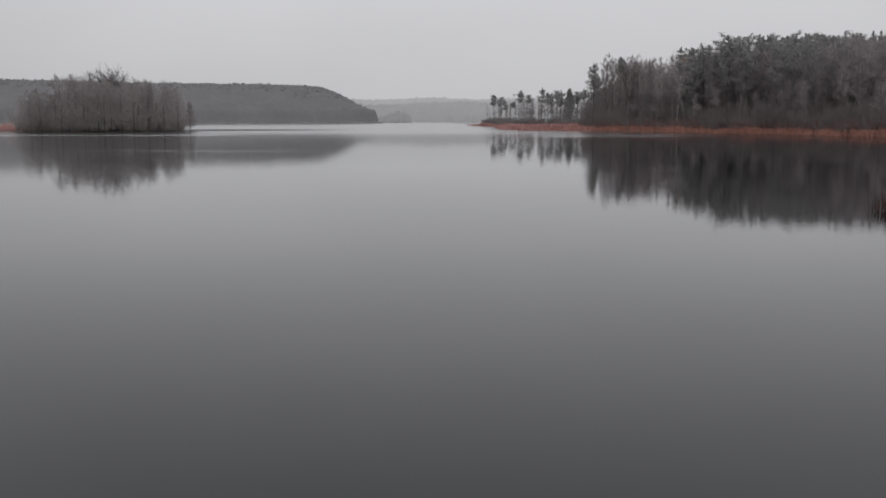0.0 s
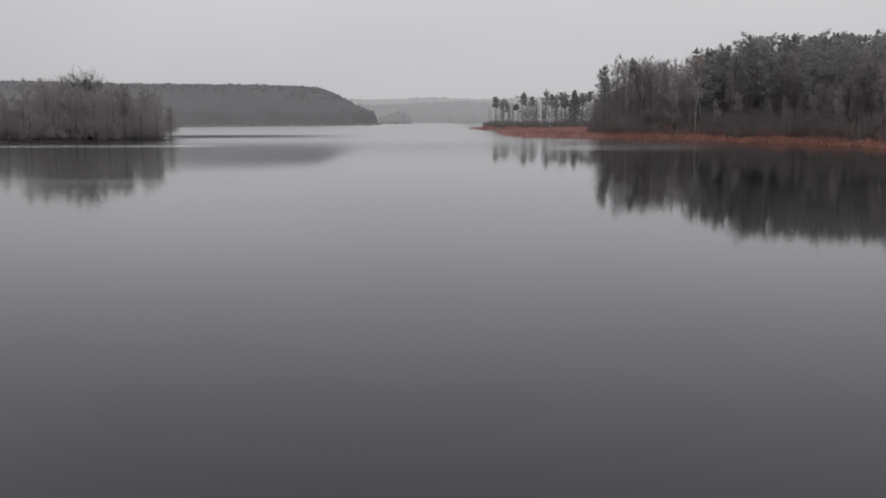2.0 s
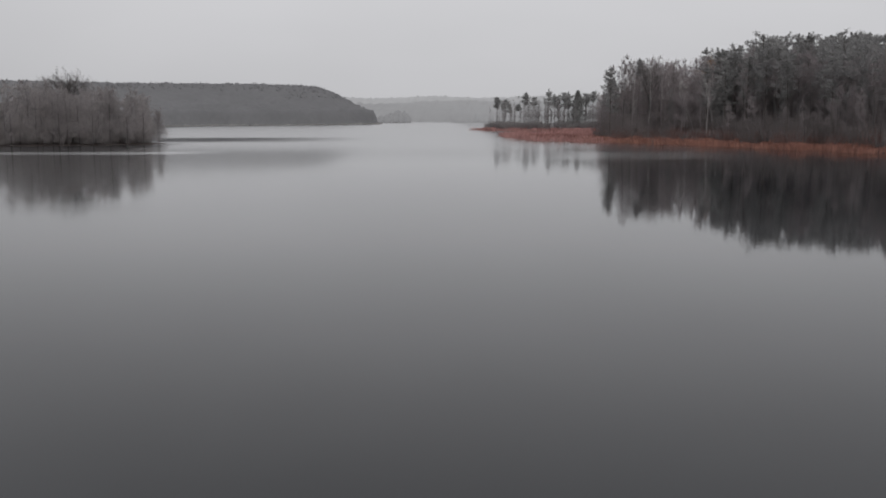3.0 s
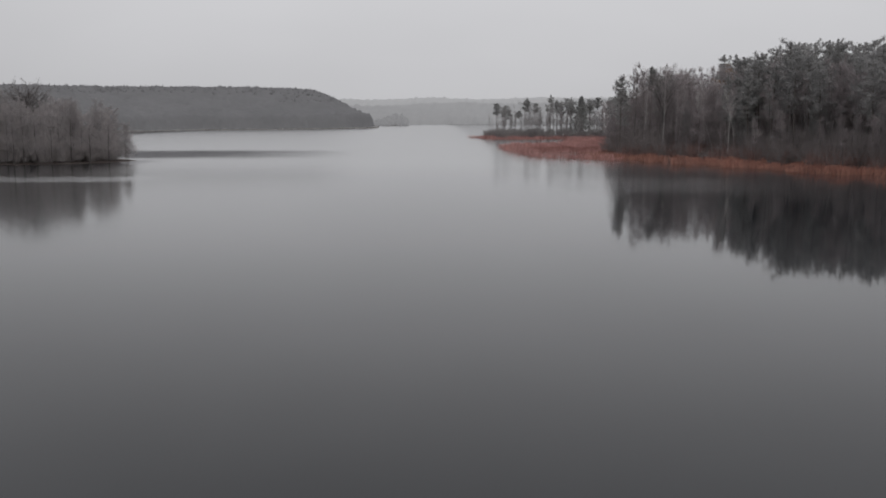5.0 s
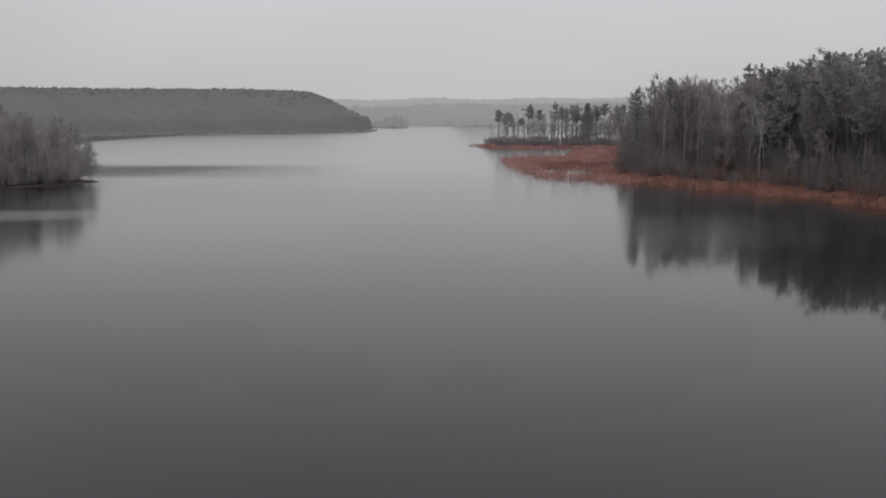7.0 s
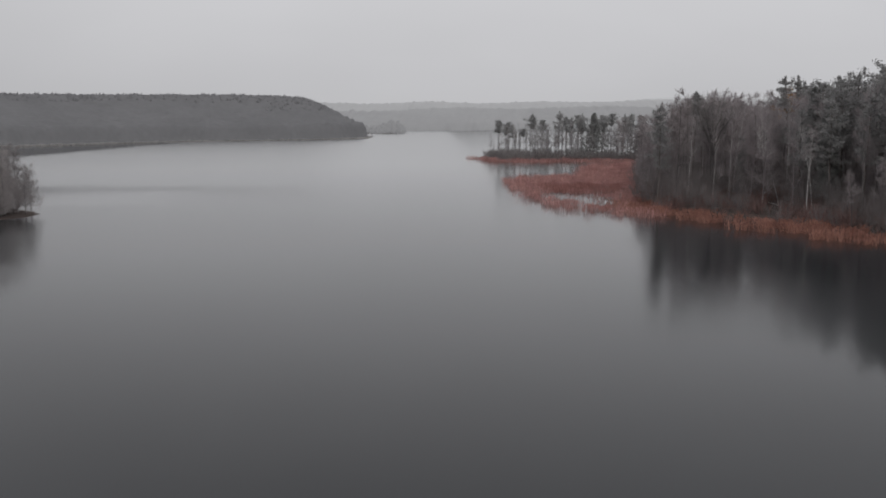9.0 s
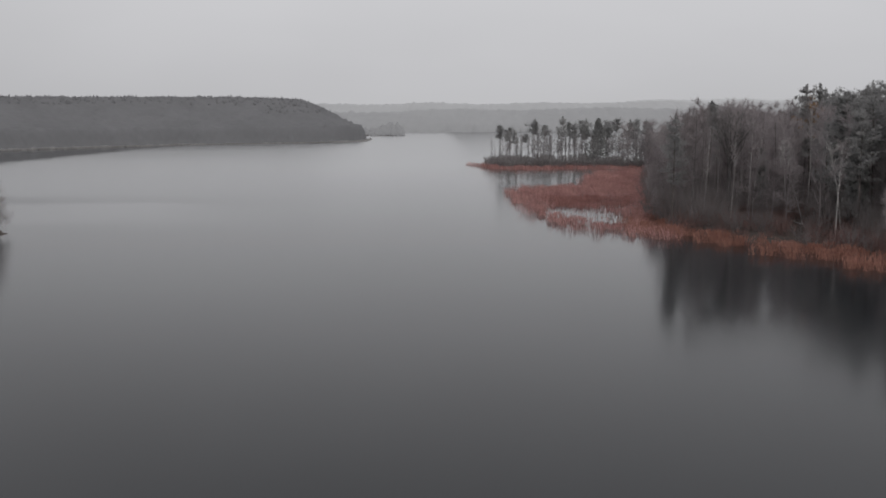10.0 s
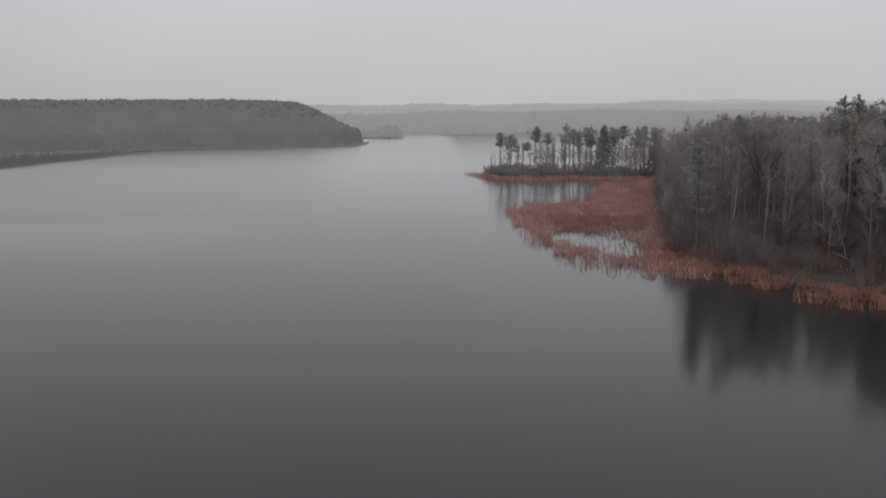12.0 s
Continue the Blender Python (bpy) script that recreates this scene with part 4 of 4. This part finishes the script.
def reeds(rng, box, n, test, tall, wide=0.05):
    """Dry reed stalks with plumes, standing in shallow water."""
    x, y = rng.uniform(box[0], box[2], n), rng.uniform(box[1], box[3], n)
    clump = 0.55 * patchy(x, y, 1.6, 3) + 0.45 * patchy(x, y, 5.0, 4)
    keep = (test(x, y) * (0.35 + 0.65 * clump)) > rng.uniform(0, 1, n)
    x, y, clump = x[keep], y[keep], clump[keep]
    k = len(x)
    h = tall * (0.25 + 1.2 * clump ** 1.3) * rng.uniform(0.7, 1.12, k)
    a = rng.uniform(0, 6.3, k)
    w = wide * rng.uniform(0.6, 1.2, k)
    # the wind has combed whole patches one way
    comb = np.stack([patchy(x, y, 3.4, 15), patchy(x, y, 3.4, 16)], 1) - 0.5
    bend = (rng.normal(0, 0.2, (k, 2)) + 0.9 * comb) * h[:, None]
    z = np.full(k, -0.3)
    sx, sy = np.cos(a) * w, np.sin(a) * w
    top = np.stack([x + bend[:, 0], y + bend[:, 1], h], 1)
    v = np.stack([np.stack([x - sx, y - sy, z], 1), np.stack([x + sx, y + sy, z], 1), top,
                  top + np.stack([-sx * 1.6, -sy * 1.6, -0.42 * np.ones(k)], 1), top + np.stack([sx * 1.6, sy * 1.6, -0.36 * np.ones(k)], 1),
                  top + np.stack([bend[:, 0] * 0.3, bend[:, 1] * 0.3, 0.1 * np.ones(k)], 1)], 1).reshape(-1, 3)
    base = np.arange(k)[:, None] * 6
    g = Geo()
    g.add(v, np.concatenate([base + np.array([0, 1, 2]), base + np.array([3, 4, 5])]))
    return g


def in_bed(x, y):
    d = sd(REED_BED, x, y) + 5.0 * (patchy(x, y, 3.0, 7) - 0.55) + 3.0 * (patchy(x, y, 1.2, 8) - 0.5)
    pond = sd(POND, x, y) + 2.5 * (patchy(x, y, 2.2, 9) - 0.5)
    # the outer rim breaks up into clumps
    gaps = np.where((sd(REED_BED, x, y) < 6.5) & (y < 330) & (patchy(x, y, 2.4, 19) > 0.64), 0.15, 1.0)
    thin = np.where(patchy(x, y, 4.0, 10) > 0.72, 0.16, 1.0) * np.where(patchy(x, y, 1.9, 20) > 0.8, 0.2, 1.0) * (sd(MAINLAND, x, y) < 1.5)
    # tussock sedge takes over towards the wooded shore
    thin = thin * (1 - 0.85 * smooth_step(38, 46, x) * smooth_step(312, 296, y))
    return np.where(d > 2.0, thin, np.where(d > 0, 0.8, 0.0)) * np.where(pond > 0, 0.035, 1.0) * gaps


def red_part(x, y):
    """The bed's older middle behind the pond, taken by low dark sedge."""
    q = sd(REED_BED, x, y) + 6.0 * (patchy(x, y, 6.0, 17) - 0.5)
    return (q > 6.0) & (x > 29) & (y > 332) & (y < 366) & (sd(POND, x, y) < -1.5)


def in_strip(x, y):
    """A ragged fringe of tussocks, wider and narrower by turns, with dark wet gaps."""
    d = sd(MAINLAND, x, y) + 4.0 * (patchy(x, y, 2.6, 11) - 0.5) + 2.0 * (patchy(x, y, 1.2, 12) - 0.5)
    reach = np.where(y < 264, -9.3, -7.3) - 4.5 * (patchy(x, y, 8.0, 14) - 0.4)
    gap = (patchy(x, y, 3.2, 13) > 0.6) | ((patchy(x, y, 5.5, 18) > 0.62) & (d < -1.5))
    near = smooth_step(322, 296, y) * smooth_step(36, 43, x) * np.where(y > 296, (sd(REED_BED, x, y) > 0) | (d > reach), 1)
    return ((d > np.where(y > 288, -14, reach)) & (d < 2.0)) * near * np.where(gap & (y < 286), 0.06, 1.0) * np.where(patchy(x, y, 2.2, 21) > 0.68, 0.3, 1.0)


stuff("red_sedge", reeds(rng, (20, 279, 86, 493), 190000, lambda x, y: in_bed(x, y) * red_part(x, y), 1.1), RED_SEDGE, "low dark red sedge inside the reed bed", "sedge")
stuff("reed_bed", reeds(rng, (20, 279, 86, 493), 150000, lambda x, y: in_bed(x, y) * ~red_part(x, y), 1.6), REED, "russet dry reeds standing in the shallow bay", "reeds")
stuff("shore_reeds", reeds(rng, (30, 140, 110, 322), 260000, in_strip, 1.55), SEDGE, "russet dry reeds fringing the wooded shore", "reeds")
stuff("point_reeds", reeds(rng, (12, 495, 90, 545), 26000, lambda x, y: 1.0 * (sd(SPIT, x, y) > 0), 1.6, 0.06), REED, "low russet reeds along the lake point", "reeds")
stuff("island_reeds", reeds(rng, (-190, 326, -142, 350), 9000, lambda x, y: 1.0 * (np.hypot((x + 166) / 24, (y - 338) / 10) < 1), 2.6, 0.06), REED, "russet dry reeds beside the lake island", "reeds")
stuff("near_reeds", reeds(rng, (15.4, 32.5, 18.4, 36), 900, lambda x, y: 1.0 * (np.hypot((x - 16.9) / 1.3, (y - 34.2) / 1.2) < 1), 0.75, 0.014), DARK_REED, "wet brown reed clump standing in open water", "reeds")


def hill_fringe(x, y):
    d = sd(HILL, x, y)
    return ((d > -3) & (d < 2)) * 1.0


stuff("hill_reeds", reeds(rng, (-330, 470, -58, 1040), 700000, hill_fringe, 1.4, 0.16), PALE_REED, "bleached reeds along the far hill's foot", "reeds")
